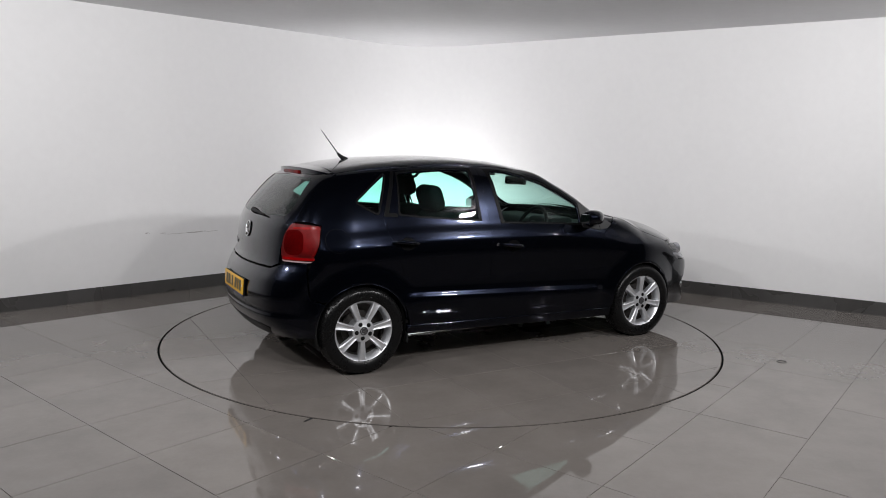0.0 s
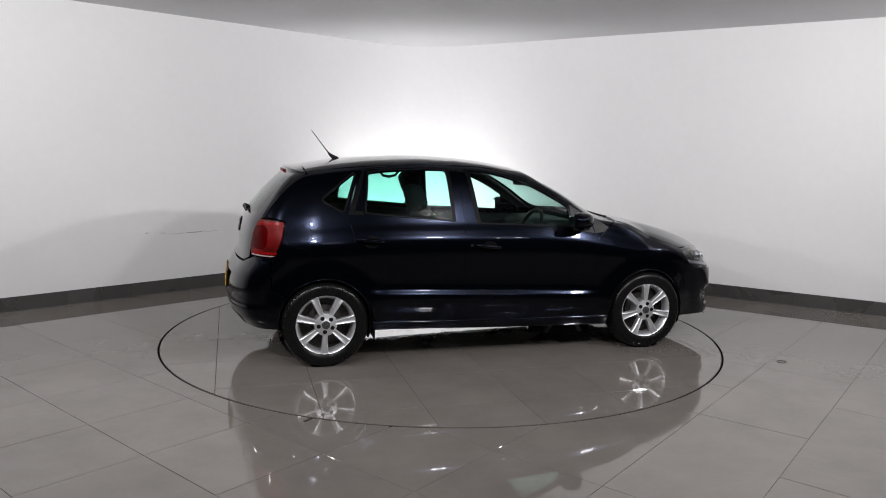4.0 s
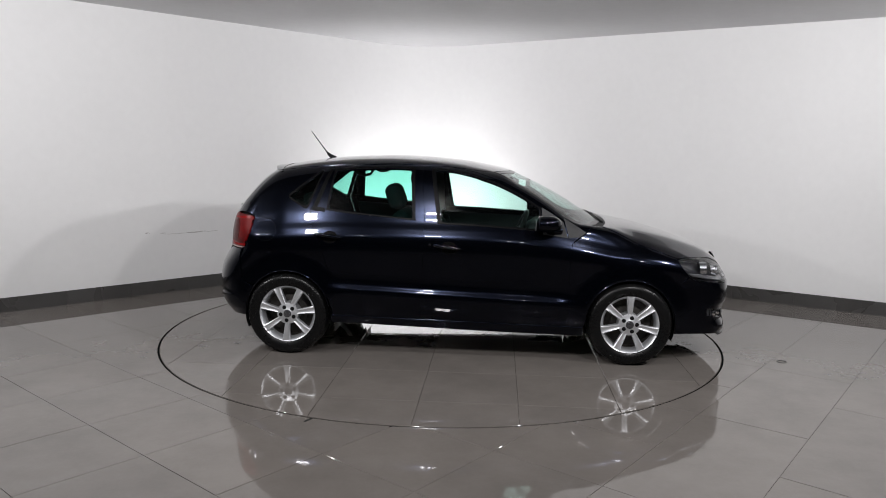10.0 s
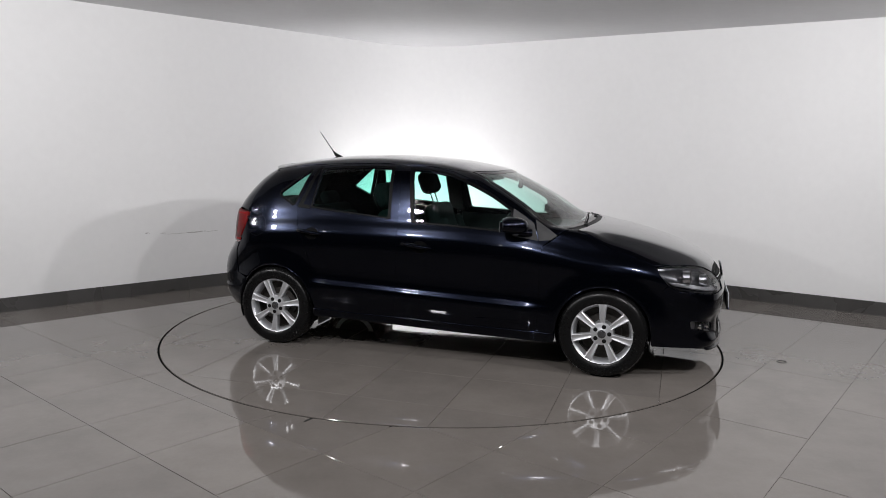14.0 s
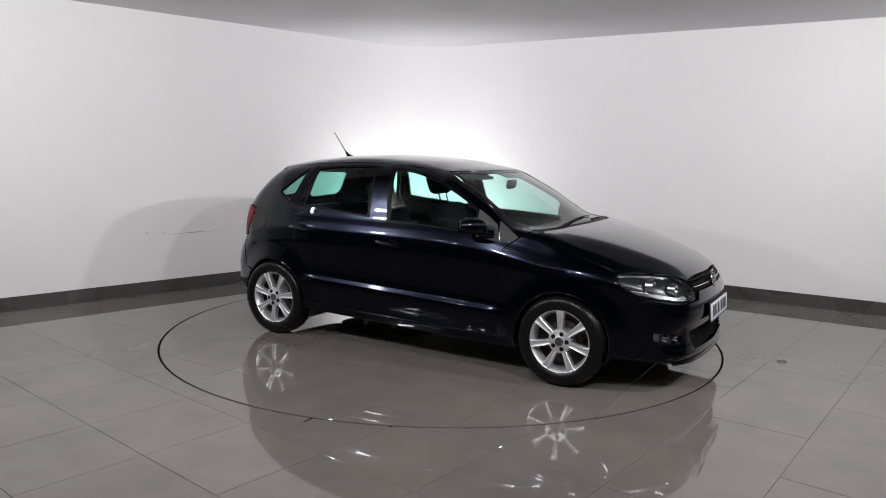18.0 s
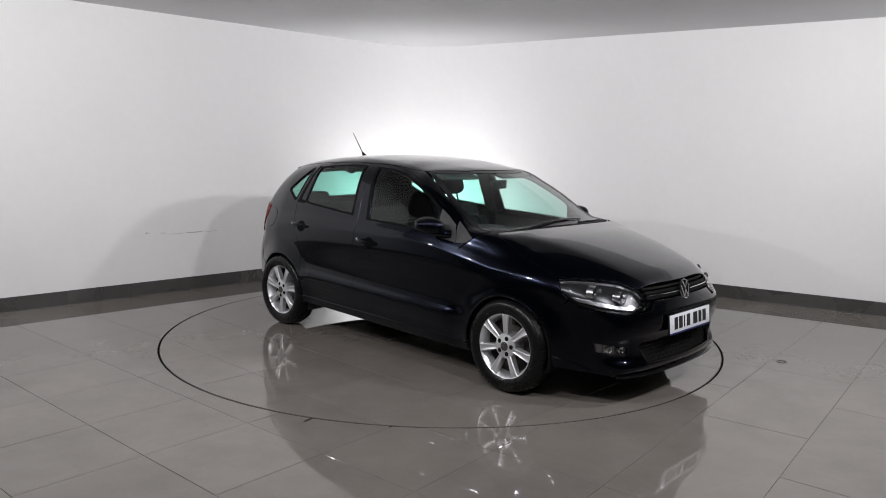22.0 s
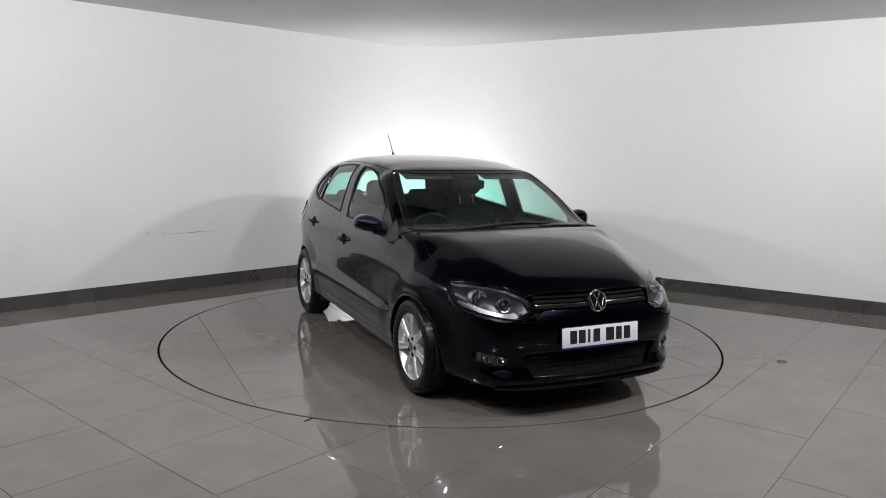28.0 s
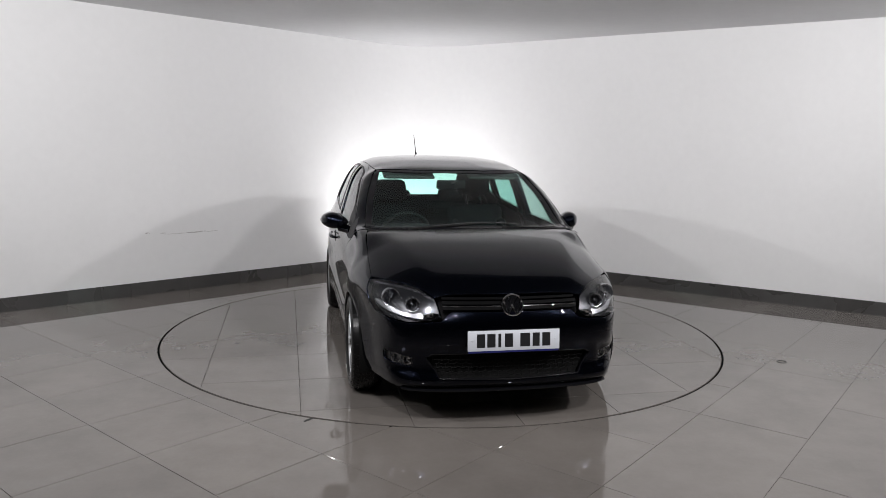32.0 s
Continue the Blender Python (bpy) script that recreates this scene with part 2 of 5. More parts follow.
def wall_strip(name, plan, back, z0, z1, mat, label, kind="structure"):
    """An upright wall between an inner and an outer line."""
    n = len(plan)
    v = [(*p, z) for z in (z0, z1) for p in plan] + [(*p, z) for z in (z0, z1) for p in back]
    f = []
    for i in range(n - 1):
        f += [(i, i + 1, n + i + 1, n + i), (2 * n + i, 3 * n + i, 3 * n + i + 1, 2 * n + i + 1), (n + i, n + i + 1, 3 * n + i + 1, 3 * n + i), (i, 2 * n + i, 2 * n + i + 1, i + 1)]
    f += [(0, n, 3 * n, 2 * n), (n - 1, 3 * n - 1, 4 * n - 1, 2 * n - 1)]
    return tagged(mesh_object(name, v, f, mat, smooth=False), label, "wall", kind=kind)


inner, outer = wall_plan(0.0), wall_plan(-0.15)
wall = wall_strip("wall_white", inner, outer, -0.02, CEILING_Z + 0.02, WALL, "smooth white painted studio wall with a rounded corner")
wall.data.polygons.foreach_set("use_smooth", [True] * len(wall.data.polygons))
wall.data.set_sharp_from_angle(angle=radians(30))
rear_line = [inner[-1], Vector((4.6, -9.6)), Vector((-5.0, -9.6)), inner[0]]
rear_out = [outer[-1], Vector((4.8, -9.8)), Vector((-5.2, -9.8)), outer[0]]
# Unseen wall added to close the room, dark to keep reflections low.
wall_strip("wall_dark", rear_line, rear_out, -0.02, CEILING_Z + 0.02, DARKWALL, "plain dark grey wall, added unseen behind the camera to close the room")
ring_line = inner + rear_line[1:-1]


def split_plan(line, y, above):
    """The part of the plan on one side of a cross line."""
    out = []
    for p, q in zip(line, line[1:] + line[:1]):
        if (p.y >= y) == above:
            out.append(p)
        if (p.y >= y) != (q.y >= y):
            out.append(p.lerp(q, (y - p.y) / (q.y - p.y)))
    return out


def ceiling_slab(name, line, mat, label):
    n = len(line)
    f = [tuple(range(n)), tuple(range(2 * n - 1, n - 1, -1))] + [(i, (i + 1) % n, n + (i + 1) % n, n + i) for i in range(n)]
    tagged(mesh_object(name, [(*p, CEILING_Z) for p in line] + [(*p, CEILING_Z + 0.12) for p in line], f, mat), label, "ceiling", kind="structure")


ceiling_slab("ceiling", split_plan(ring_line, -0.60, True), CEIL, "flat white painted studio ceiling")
# Unseen near part of the ceiling, darkened to cut its reflection in the glass.
ceiling_slab("ceiling_dark", split_plan(ring_line, -0.605, False), DARKWALL, "unseen ceiling over the lamps and the camera, coloured dark to dim its reflections")

# ---------- floor and turntable ----------
TABLE_R = 2.2215
GRID_AT = Vector((-1.45, -2.66))
SUB = -0.005


def inside_room(p):
    """Whether a plan point lies inside the outline of the room."""
    hit = False
    for a, b in zip(ring_line, ring_line[1:] + ring_line[:1]):
        if (a.y > p.y) != (b.y > p.y) and p.x < (b.x - a.x) * (p.y - a.y) / (b.y - a.y) + a.x:
            hit = not hit
    return hit


def disc_bm(r, z0, z1, n=128):
    return lathe_bm([(r, z0), (r, z1)], n)


sub = mesh_object("floor", [(*p, SUB) for p in ring_line] + [(*p, SUB - 0.2) for p in ring_line],
                  [tuple(range(len(ring_line))), tuple(range(2 * len(ring_line) - 1, len(ring_line) - 1, -1))], GROUT)
tagged(sub, "polished grey porcelain tile floor with thin dark joints", "floor", kind="structure")


def clip_poly(poly, keep_inside, radius, steps=2):
    """Cuts a convex tile along the turntable's rim, inside or outside, with the arc in short chords."""
    dense = []
    for a, b in zip(poly, poly[1:] + poly[:1]):
        dense += [a.lerp(b, k / 24) for k in range(24)]
    ok = [(p.length <= radius) == keep_inside for p in dense]
    if all(ok):
        return poly
    if not any(ok):
        return None
    out = []
    n = len(dense)
    first = next(i for i in range(n) if ok[i] and not ok[i - 1])
    for j in range(n):
        i = (first + j) % n
        if ok[i]:
            if not ok[i - 1]:
                out.append(dense[i].normalized() * radius)
            out.append(dense[i])
            if not ok[(i + 1) % n]:
                a = dense[i].normalized() * radius
                k = (i + 1) % n
                while not ok[k]:
                    k = (k + 1) % n
                b = dense[k].normalized() * radius
                a0, a1 = math.atan2(a.y, a.x), math.atan2(b.y, b.x)
                d = (a1 - a0 + math.pi) % (2 * math.pi) - math.pi
                out += [radius * Vector((math.cos(a0 + d * s / 14), math.sin(a0 + d * s / 14))) for s in range(0, 14)]
    clean = [p for i, p in enumerate(out) if (p - out[i - 1]).length > 2e-4]
    return clean if len(clean) > 2 else None


def tile_piece(name, poly, z_top, thick, mat, parent):
    """A tile with a tiny bevel round its top."""
    n = len(poly)
    c = sum(poly, Vector((0, 0))) / n
    inner_poly = [p + (c - p).normalized() * 0.0012 for p in poly]
    v = [(*p, z_top - thick) for p in poly] + [(*p, z_top - 0.001) for p in poly] + [(*p, z_top) for p in inner_poly]
    f = []
    for i in range(n):
        j = (i + 1) % n
        f += [(i, j, n + j, n + i), (n + i, n + j, 2 * n + j, 2 * n + i)]
    f.append(tuple(range(2 * n, 3 * n)))
    return mesh_object(name, v, f, mat, parent)


def grid_point(k, b):
    """A joint of the floor's tiling: row line k, b metres along it. The rows were laid by hand and open out a little to the right."""
    a = 0.6 * k if k <= 0 else 0.629 * k
    open_out = max(0.0, min(1.4, a / 2.5))
    turn = radians(49.3 + 3.2 * open_out)
    side = radians(-40.7)
    return GRID_AT + a * Vector((math.cos(side), math.sin(side))) + b * (1 + 0.05 * min(1.0, open_out)) * Vector((math.cos(turn), math.sin(turn)))


def floor_tiles():
    rng = random.Random(4)
    gap = 0.0013
    for k in range(-8, 11):
        right = k >= 3
        ln = 1.2 if right else 0.6
        off = (0.0 if k % 2 else 0.62) if right else 0.0
        for ib in range(-12, 16):
            b0 = ib * ln + off
            if b0 < -6.5 or b0 > 8:
                continue
            q = [grid_point(k, b0), grid_point(k + 1, b0), grid_point(k + 1, b0 + ln), grid_point(k, b0 + ln)]
            c = sum(q, Vector((0, 0))) / 4
            q = [p + (c - p).normalized() * gap * 1.41 for p in q]
            if max(p.y for p in q) < -7.2 or not any(inside_room(p) for p in q):
                continue
            q = clip_poly(q, False, TABLE_R + 0.0105)
            if q is not None:
                tile_piece("tile", q, rng.uniform(-0.0003, 0.0003), 0.0046, TILE, sub)


def turntable():
    table = part("turntable", disc_bm(TABLE_R - 0.002, -0.16, SUB + 0.0006), GROUT, None, smooth=False)
    tagged(table, "round car turntable tiled in polished grey porcelain, flush with the floor", "turntable")
    gap = 0.0013
    for ix in range(-4, 4):
        for iy in range(-4, 5):
            q = [Vector((ix * 0.6 + a, iy * 0.61 + 0.03 + b)) for a, b in ((gap, gap), (0.6 - gap, gap), (0.6 - gap, 0.61 - gap), (gap, 0.61 - gap))]
            q = clip_poly(q, True, TABLE_R - 0.006)
            if q is not None:
                tile_piece("tile", q, 0.0, 0.0043, TILE, table)
    return table


# rim gap of the turntable: a near-black ring stands in for its deep shade
rim = part("turntable_rim", lathe_bm([(TABLE_R - 0.003, -0.006), (TABLE_R - 0.003, -0.0042), (TABLE_R + 0.010, -0.0042), (TABLE_R + 0.010, -0.006)], 200, closed=True), GAPSHADE)
tagged(rim, "thin black ring standing in for the shade in the gap round the turntable", "floor trim", kind="structure")


def skirting():
    """Dark porcelain skirting tiles along the white walls."""
    base = wall_strip("baseboard", wall_plan(0.007), wall_plan(-0.01), 0.0, 0.126, GROUT, "dark grey porcelain skirting tiles along the white wall")
    line = wall_plan(0.0)
    for k, (start, dirn, count) in enumerate(((line[1], -LEFT_DIR, 11), (line[-2], RIGHT_DIR, 10))):
        nrm = Vector((LEFT_DIR.y, -LEFT_DIR.x)) if k == 0 else Vector((RIGHT_DIR.y, -RIGHT_DIR.x))
        off = 0.12 if k == 0 else 0.33
        for i in range(-1, count):
            a, b = max(0.0, off + 0.6 * i + 0.0015), off + 0.6 * (i + 1) - 0.0015
            if b <= a:
                continue
            v = [(*(start + dirn * s + nrm * d), z) for z in (0.0, 0.130) for s in (a, b) for d in (0.0, 0.012)]
            mesh_object("skirting_tile", v, [(0, 1, 3, 2), (4, 6, 7, 5), (0, 4, 5, 1), (2, 3, 7, 6), (0, 2, 6, 4), (1, 5, 7, 3)], SKIRT, base)
    n = len(line) - 2
    for i in range(0, n - 1, 8):
        seg = wall_plan(0.012)[1 + i:1 + min(i + 9, n)]
        seb = wall_plan(0.0)[1 + i:1 + min(i + 9, n)]
        m = len(seg)
        if m < 2:
            continue
        v = [(*q, z) for z in (0.0, 0.130) for q in seg] + [(*q, z) for z in (0.0, 0.130) for q in seb]
        f = [t for j in range(m - 1) for t in ((j, j + 1, m + j + 1, m + j), (m + j, m + j + 1, 3 * m + j + 1, 3 * m + j))]
        f += [(0, m, 3 * m, 2 * m), (m - 1, 3 * m - 1, 4 * m - 1, 2 * m - 1)]
        mesh_object("skirting_tile", v, f, SKIRT, base)


skirting()
TABLE = turntable()


# ---------- the car: one smooth body shape, cut into panels ----------
# Car space: x forward, y to its left, z up, metres; the origin lies midway between the axles on the ground.
AXLE = 1.235
WHEEL_R, ARCH_R = 0.301, 0.317


def curve(*pts):
    """A smooth monotone curve through (x, y) points, as a fast table."""
    x, y = np.array(pts, float).T
    h, d = np.diff(x), np.diff(y) / np.diff(x)
    m = np.zeros(len(x))
    m[0], m[-1] = d[0], d[-1]
    for i in range(1, len(x) - 1):
        if d[i - 1] * d[i] > 0:
            w1, w2 = 2 * h[i] + h[i - 1], h[i] + 2 * h[i - 1]
            m[i] = (w1 + w2) / (w1 / d[i - 1] + w2 / d[i])
    xs = np.linspace(x[0], x[-1], 3000)
    k = np.clip(np.searchsorted(x, xs) - 1, 0, len(h) - 1)
    t = (xs - x[k]) / h[k]
    ys = (y[k] * (1 + 2 * t) * (1 - t) ** 2 + h[k] * m[k] * t * (1 - t) ** 2 + y[k + 1] * t * t * (3 - 2 * t) + h[k] * m[k + 1] * t * t * (t - 1))
    return lambda v: np.interp(v, xs, ys)


# line of the roof, windscreen and bonnet along the middle
TOP = curve((-2.2, 1.10), (-1.65, 1.285), (-1.45, 1.352), (-1.25, 1.396), (-1.0, 1.430), (-0.75, 1.450), (-0.5, 1.458), (-0.25, 1.450), (0.0, 1.428), (0.2, 1.393),
            (0.34, 1.362), (0.55, 1.277), (0.78, 1.160), (1.0, 1.027), (1.07, 0.999), (1.16, 0.986), (1.32, 0.961), (1.5, 0.919), (1.72, 0.851), (1.88, 0.784), (2.0, 0.708), (2.2, 0.52))
# half width by height, and how the flanks draw in along the length
WIDE = curve((0.0, 0.70), (0.15, 0.765), (0.21, 0.797), (0.30, 0.812), (0.40, 0.818), (0.50, 0.820), (0.60, 0.823), (0.70, 0.830), (0.80, 0.837),
             (0.87, 0.832), (0.93, 0.8125), (0.985, 0.7885), (1.06, 0.7655), (1.15, 0.7365), (1.25, 0.700), (1.37, 0.647), (1.45, 0.600), (1.6, 0.50))
DRAW = curve((-2.2, 0.30), (-1.9, 0.165), (-1.7, 0.095), (-1.5, 0.045), (-1.25, 0.010), (-0.8, 0.0), (0.6, 0.0), (1.2, 0.010), (1.5, 0.046), (1.75, 0.112), (2.0, 0.22), (2.3, 0.35))
LEDGE = curve((0.0, 0.0), (0.20, 0.0), (0.33, 0.008), (0.40, 0.0225), (0.438, 0.0262), (0.468, 0.0240), (0.508, 0.0062), (0.545, 0.0006), (0.585, 0.0), (2.0, 0.0))
CABIN = curve((-2.2, 0.14), (-1.6, 0.085), (-1.2, 0.045), (-0.7, 0.015), (-0.2, 0.0), (0.2, 0.010), (0.6, 0.035), (1.0, 0.075), (2.2, 0.10))
SHOULDER = curve((-2.2, 0.05), (-1.5, 0.035), (-0.7, 0.0), (0.2, 0.006), (0.60, 0.030), (0.9, 0.080), (1.2, 0.145), (1.5, 0.155), (2.2, 0.14))
NOSE = curve((0.0, 1.80), (0.17, 1.93), (0.205, 1.99), (0.245, 2.028), (0.275, 2.020), (0.33, 2.007), (0.42, 2.013), (0.45, 2.029), (0.50, 2.033), (0.58, 2.030), (0.64, 2.012), (0.70, 1.980), (0.76, 1.935), (0.84, 1.84), (1.0, 1.5))
TAIL = curve((0.0, -1.66), (0.20, -1.74), (0.27, -1.818), (0.34, -1.872), (0.405, -1.892), (0.43, -1.886), (0.52, -1.893), (0.62, -1.875), (0.70, -1.835), (0.76, -1.803), (0.90, -1.786), (0.99, -1.765),
             (1.06, -1.725), (1.18, -1.625), (1.33, -1.475), (1.45, -1.34), (1.6, -1.2))


def smax(a, b, k):
    h = np.clip(k - np.abs(a - b), 0, None)
    return np.maximum(a, b) + h * h / (4 * k)


def step01(a, b, v):
    t = np.clip((v - a) / (b - a), 0, 1)
    return t * t * (3 - 2 * t)


def half_width(x, z):
    zz = z + SHOULDER(x) * np.exp(-((z - 0.88) / 0.22) ** 2)
    w = WIDE(zz) - DRAW(x) - CABIN(x) * step01(0.93, 1.40, z)
    w = w + LEDGE(z + 0.035 * (x + 0.1)) * step01(-1.0, -0.80, x) * (1 - step01(0.70, 0.93, x))
    for ax in (-AXLE, AXLE):
        r = np.hypot(x - ax, z - 0.30)
        w = w + (0.005 * np.exp(-((r - ARCH_R - 0.002) / 0.030) ** 2) + 0.015 * (1 - step01(ARCH_R + 0.01, ARCH_R + 0.145, r))) * step01(0.16, 0.34, z)
    return w


def body(x, y, z):
    """Below nought inside the car's smooth outer shape, above nought outside it."""
    ay = np.abs(y)
    screen = step01(0.15, 0.45, x) * (1 - step01(0.95, 1.15, x))
    xe = x + (0.045 + 0.118 * screen) * (ay / 0.62) ** 2 * np.where(x > -0.2, step01(-0.2, 0.5, x), 0)
    crown = 0.052 * (ay / 0.62) ** 2.6 * (1 - step01(0.1, 0.5, x)) + 0.017 * (ay / 0.62) ** 2.4 * step01(0.95, 1.2, x)
    crease = 0.60 - 0.24 * (x - 1.05)
    off = ay - crease
    crown = crown + 0.32 * 0.5 * (off + np.sqrt(off * off + 0.035 ** 2)) * step01(1.08, 1.3, x)
    slope = (TOP(xe + 0.01) - TOP(xe - 0.01)) / 0.02
    g_top = (z - TOP(xe) + crown) / np.sqrt(1 + slope * slope)
    g_side = ay - half_width(x, z)
    g_nose = x - NOSE(z) + (0.036 + 0.020 * step01(0.56, 0.66, z)) * (ay / 0.5) ** 2 + 0.21 * (ay / 0.8) ** 6
    g_nose = g_nose + 0.014 * step01(0.50, 0.56, ay) * (1 - step01(0.735, 0.775, ay)) * step01(0.285, 0.315, z) * (1 - step01(0.405, 0.44, z))
    g_tail = TAIL(z) - x + (0.078 * (ay / 0.62) ** 2 + 0.12 * (ay / 0.75) ** 6) * 0.9
    tail_slope = (TAIL(z + 0.01) - TAIL(z - 0.01)) / 0.02
    g_tail = g_tail / np.sqrt(1 + np.clip(tail_slope, -3, 3) ** 2)
    k = 0.13 - 0.075 * screen - 0.03 * step01(0.95, 1.2, x)
    g = smax(g_side, g_top, k)
    g = smax(g, g_nose, 0.05)
    g = smax(g, g_tail, 0.06)
    return smax(g, 0.17 - z, 0.02)


def solve(at, way, lo, hi):
    """Distance along rays at which they leave the body."""
    lo, hi = np.full(len(at), lo, float), np.full(len(at), hi, float)
    for _ in range(26):
        mid = (lo + hi) / 2
        p = at + way * mid[:, None]
        inside = body(p[:, 0], p[:, 1], p[:, 2]) < 0
        lo, hi = np.where(inside, mid, lo), np.where(inside, hi, mid)
    return at + way * lo[:, None]


def normals(p):
    e = 0.006
    n = np.stack([body(*(p + d).T) - body(*(p - d).T) for d in np.eye(3) * e], -1)
    return n / np.linalg.norm(n, axis=1, keepdims=True)


ROLL_Z, ROLL_K = 0.60, 0.72
NOSE_X, TAIL_X, TURN_K = 1.20, -1.15, 0.80


def cast_roll(q):
    """(x, v): rays that fan out about a line along the car, on its left side."""
    a = q[:, 1] / ROLL_K
    at = np.stack([q[:, 0], 0 * a, 0 * a + ROLL_Z], -1)
    return solve(at, np.stack([0 * a, np.cos(a), np.sin(a)], -1), 0.05, 1.3)


def cast_top(q):
    return solve(np.stack([q[:, 0], q[:, 1], 0 * q[:, 0] + 0.55], -1), np.tile([0.0, 0.0, 1.0], (len(q), 1)), 0.0, 1.2)


def cast_nose(q):
    """(u, z): rays that fan out level about an upright line near the front axle; u grows to the car's left."""
    a = q[:, 0] / TURN_K
    return solve(np.stack([0 * a + NOSE_X, 0 * a, q[:, 1]], -1), np.stack([np.cos(a), np.sin(a), 0 * a], -1), 0.05, 1.3)


def cast_tail(q):
    a = q[:, 0] / TURN_K
    return solve(np.stack([0 * a + TAIL_X, 0 * a, q[:, 1]], -1), np.stack([-np.cos(a), np.sin(a), 0 * a], -1), 0.02, 1.3)


def side_v(x, z):
    """The roll coordinate of the flank's point at (x, z)."""
    x, z = np.atleast_1d(np.asarray(x, float)), np.atleast_1d(np.asarray(z, float))
    p = solve(np.stack([x, 0 * x + 0.25, z], -1), np.tile([0.0, 1.0, 0.0], (len(x), 1)), 0.0, 0.9)
    return np.arctan2(p[:, 2] - ROLL_Z, p[:, 1]) * ROLL_K


def top_v(x, y):
    p = cast_top(np.array([[x, y]], float))[0]
    return math.atan2(p[2] - ROLL_Z, p[1]) * ROLL_K


def S(x, z):
    return (x, float(side_v(x, z)[0]))


def Tp(x, y):
    return (x, top_v(x, y))


def nose_u(x, z):
    p = solve(np.array([[x, 0.2, z]]), np.array([[0.0, 1.0, 0.0]]), 0.0, 1.0)[0]
    return math.atan2(p[1], p[0] - NOSE_X) * TURN_K


def tail_u(x, z):
    p = solve(np.array([[x, 0.2, z]]), np.array([[0.0, 1.0, 0.0]]), 0.0, 1.0)[0]
    return math.atan2(p[1], TAIL_X - p[0]) * TURN_K


def nose_uy(y, z):
    """The turn coordinate of the front's point at (y, z)."""
    p = solve(np.array([[NOSE_X, y, z]]), np.array([[1.0, 0.0, 0.0]]), 0.0, 1.3)[0]
    return math.atan2(p[1], p[0] - NOSE_X) * TURN_K


def tail_uy(y, z):
    p = solve(np.array([[TAIL_X, y, z]]), np.array([[-1.0, 0.0, 0.0]]), 0.0, 1.3)[0]
    return math.atan2(p[1], TAIL_X - p[0]) * TURN_K


def rounded(pts, r=0.03, n=5):
    """A closed outline with its corners rounded."""
    out = []
    pts = [Vector(p[:2]) for p in pts]
    for i, p in enumerate(pts):
        a, b = pts[i - 1] - p, pts[(i + 1) % len(pts)] - p
        k = min(r, a.length * 0.45, b.length * 0.45)
        p0, p1 = p + a.normalized() * k, p + b.normalized() * k
        for j in range(n + 1):
            t = j / n
            out.append((1 - t) ** 2 * p0 + 2 * t * (1 - t) * p + t * t * p1)
    return [tuple(p) for p in out]


def dense_line(poly, step):
    out = []
    for a, b in zip(poly, poly[1:] + poly[:1]):
        a, b = np.array(a, float), np.array(b, float)
        n = max(1, int(math.ceil(np.linalg.norm(b - a) / step)))
        out += [a + (b - a) * i / n for i in range(n)]
    out = np.array(out)
    keep = np.linalg.norm(out - np.roll(out, 1, 0), axis=1) > 5e-4
    return out[keep]


def in_poly(q, poly):
    a, b = poly, np.roll(poly, -1, 0)
    x, y = q[:, 0:1], q[:, 1:2]
    cr = (a[:, 1] > y) != (b[:, 1] > y)
    with np.errstate(divide="ignore", invalid="ignore"):
        xi = (b[:, 0] - a[:, 0]) * (y - a[:, 1]) / (b[:, 1] - a[:, 1]) + a[:, 0]
    return (np.sum(cr & (x < xi), axis=1) % 2) == 1


def inset(poly, d):
    """Moves a closed outline inwards by d (outwards where d is below nought)."""
    p = np.array(poly, float)
    area = np.sum(p[:, 0] * np.roll(p[:, 1], -1) - np.roll(p[:, 0], -1) * p[:, 1])
    e = np.roll(p, -1, 0) - p
    e /= np.linalg.norm(e, axis=1, keepdims=True) + 1e-12
    n = np.stack([-e[:, 1], e[:, 0]], -1) * (1 if area > 0 else -1)
    m = n + np.roll(n, 1, 0)
    m /= np.maximum(0.35, np.sum(m * m, axis=1, keepdims=True) ** 0.5)
    return [tuple(v) for v in p + m * d]


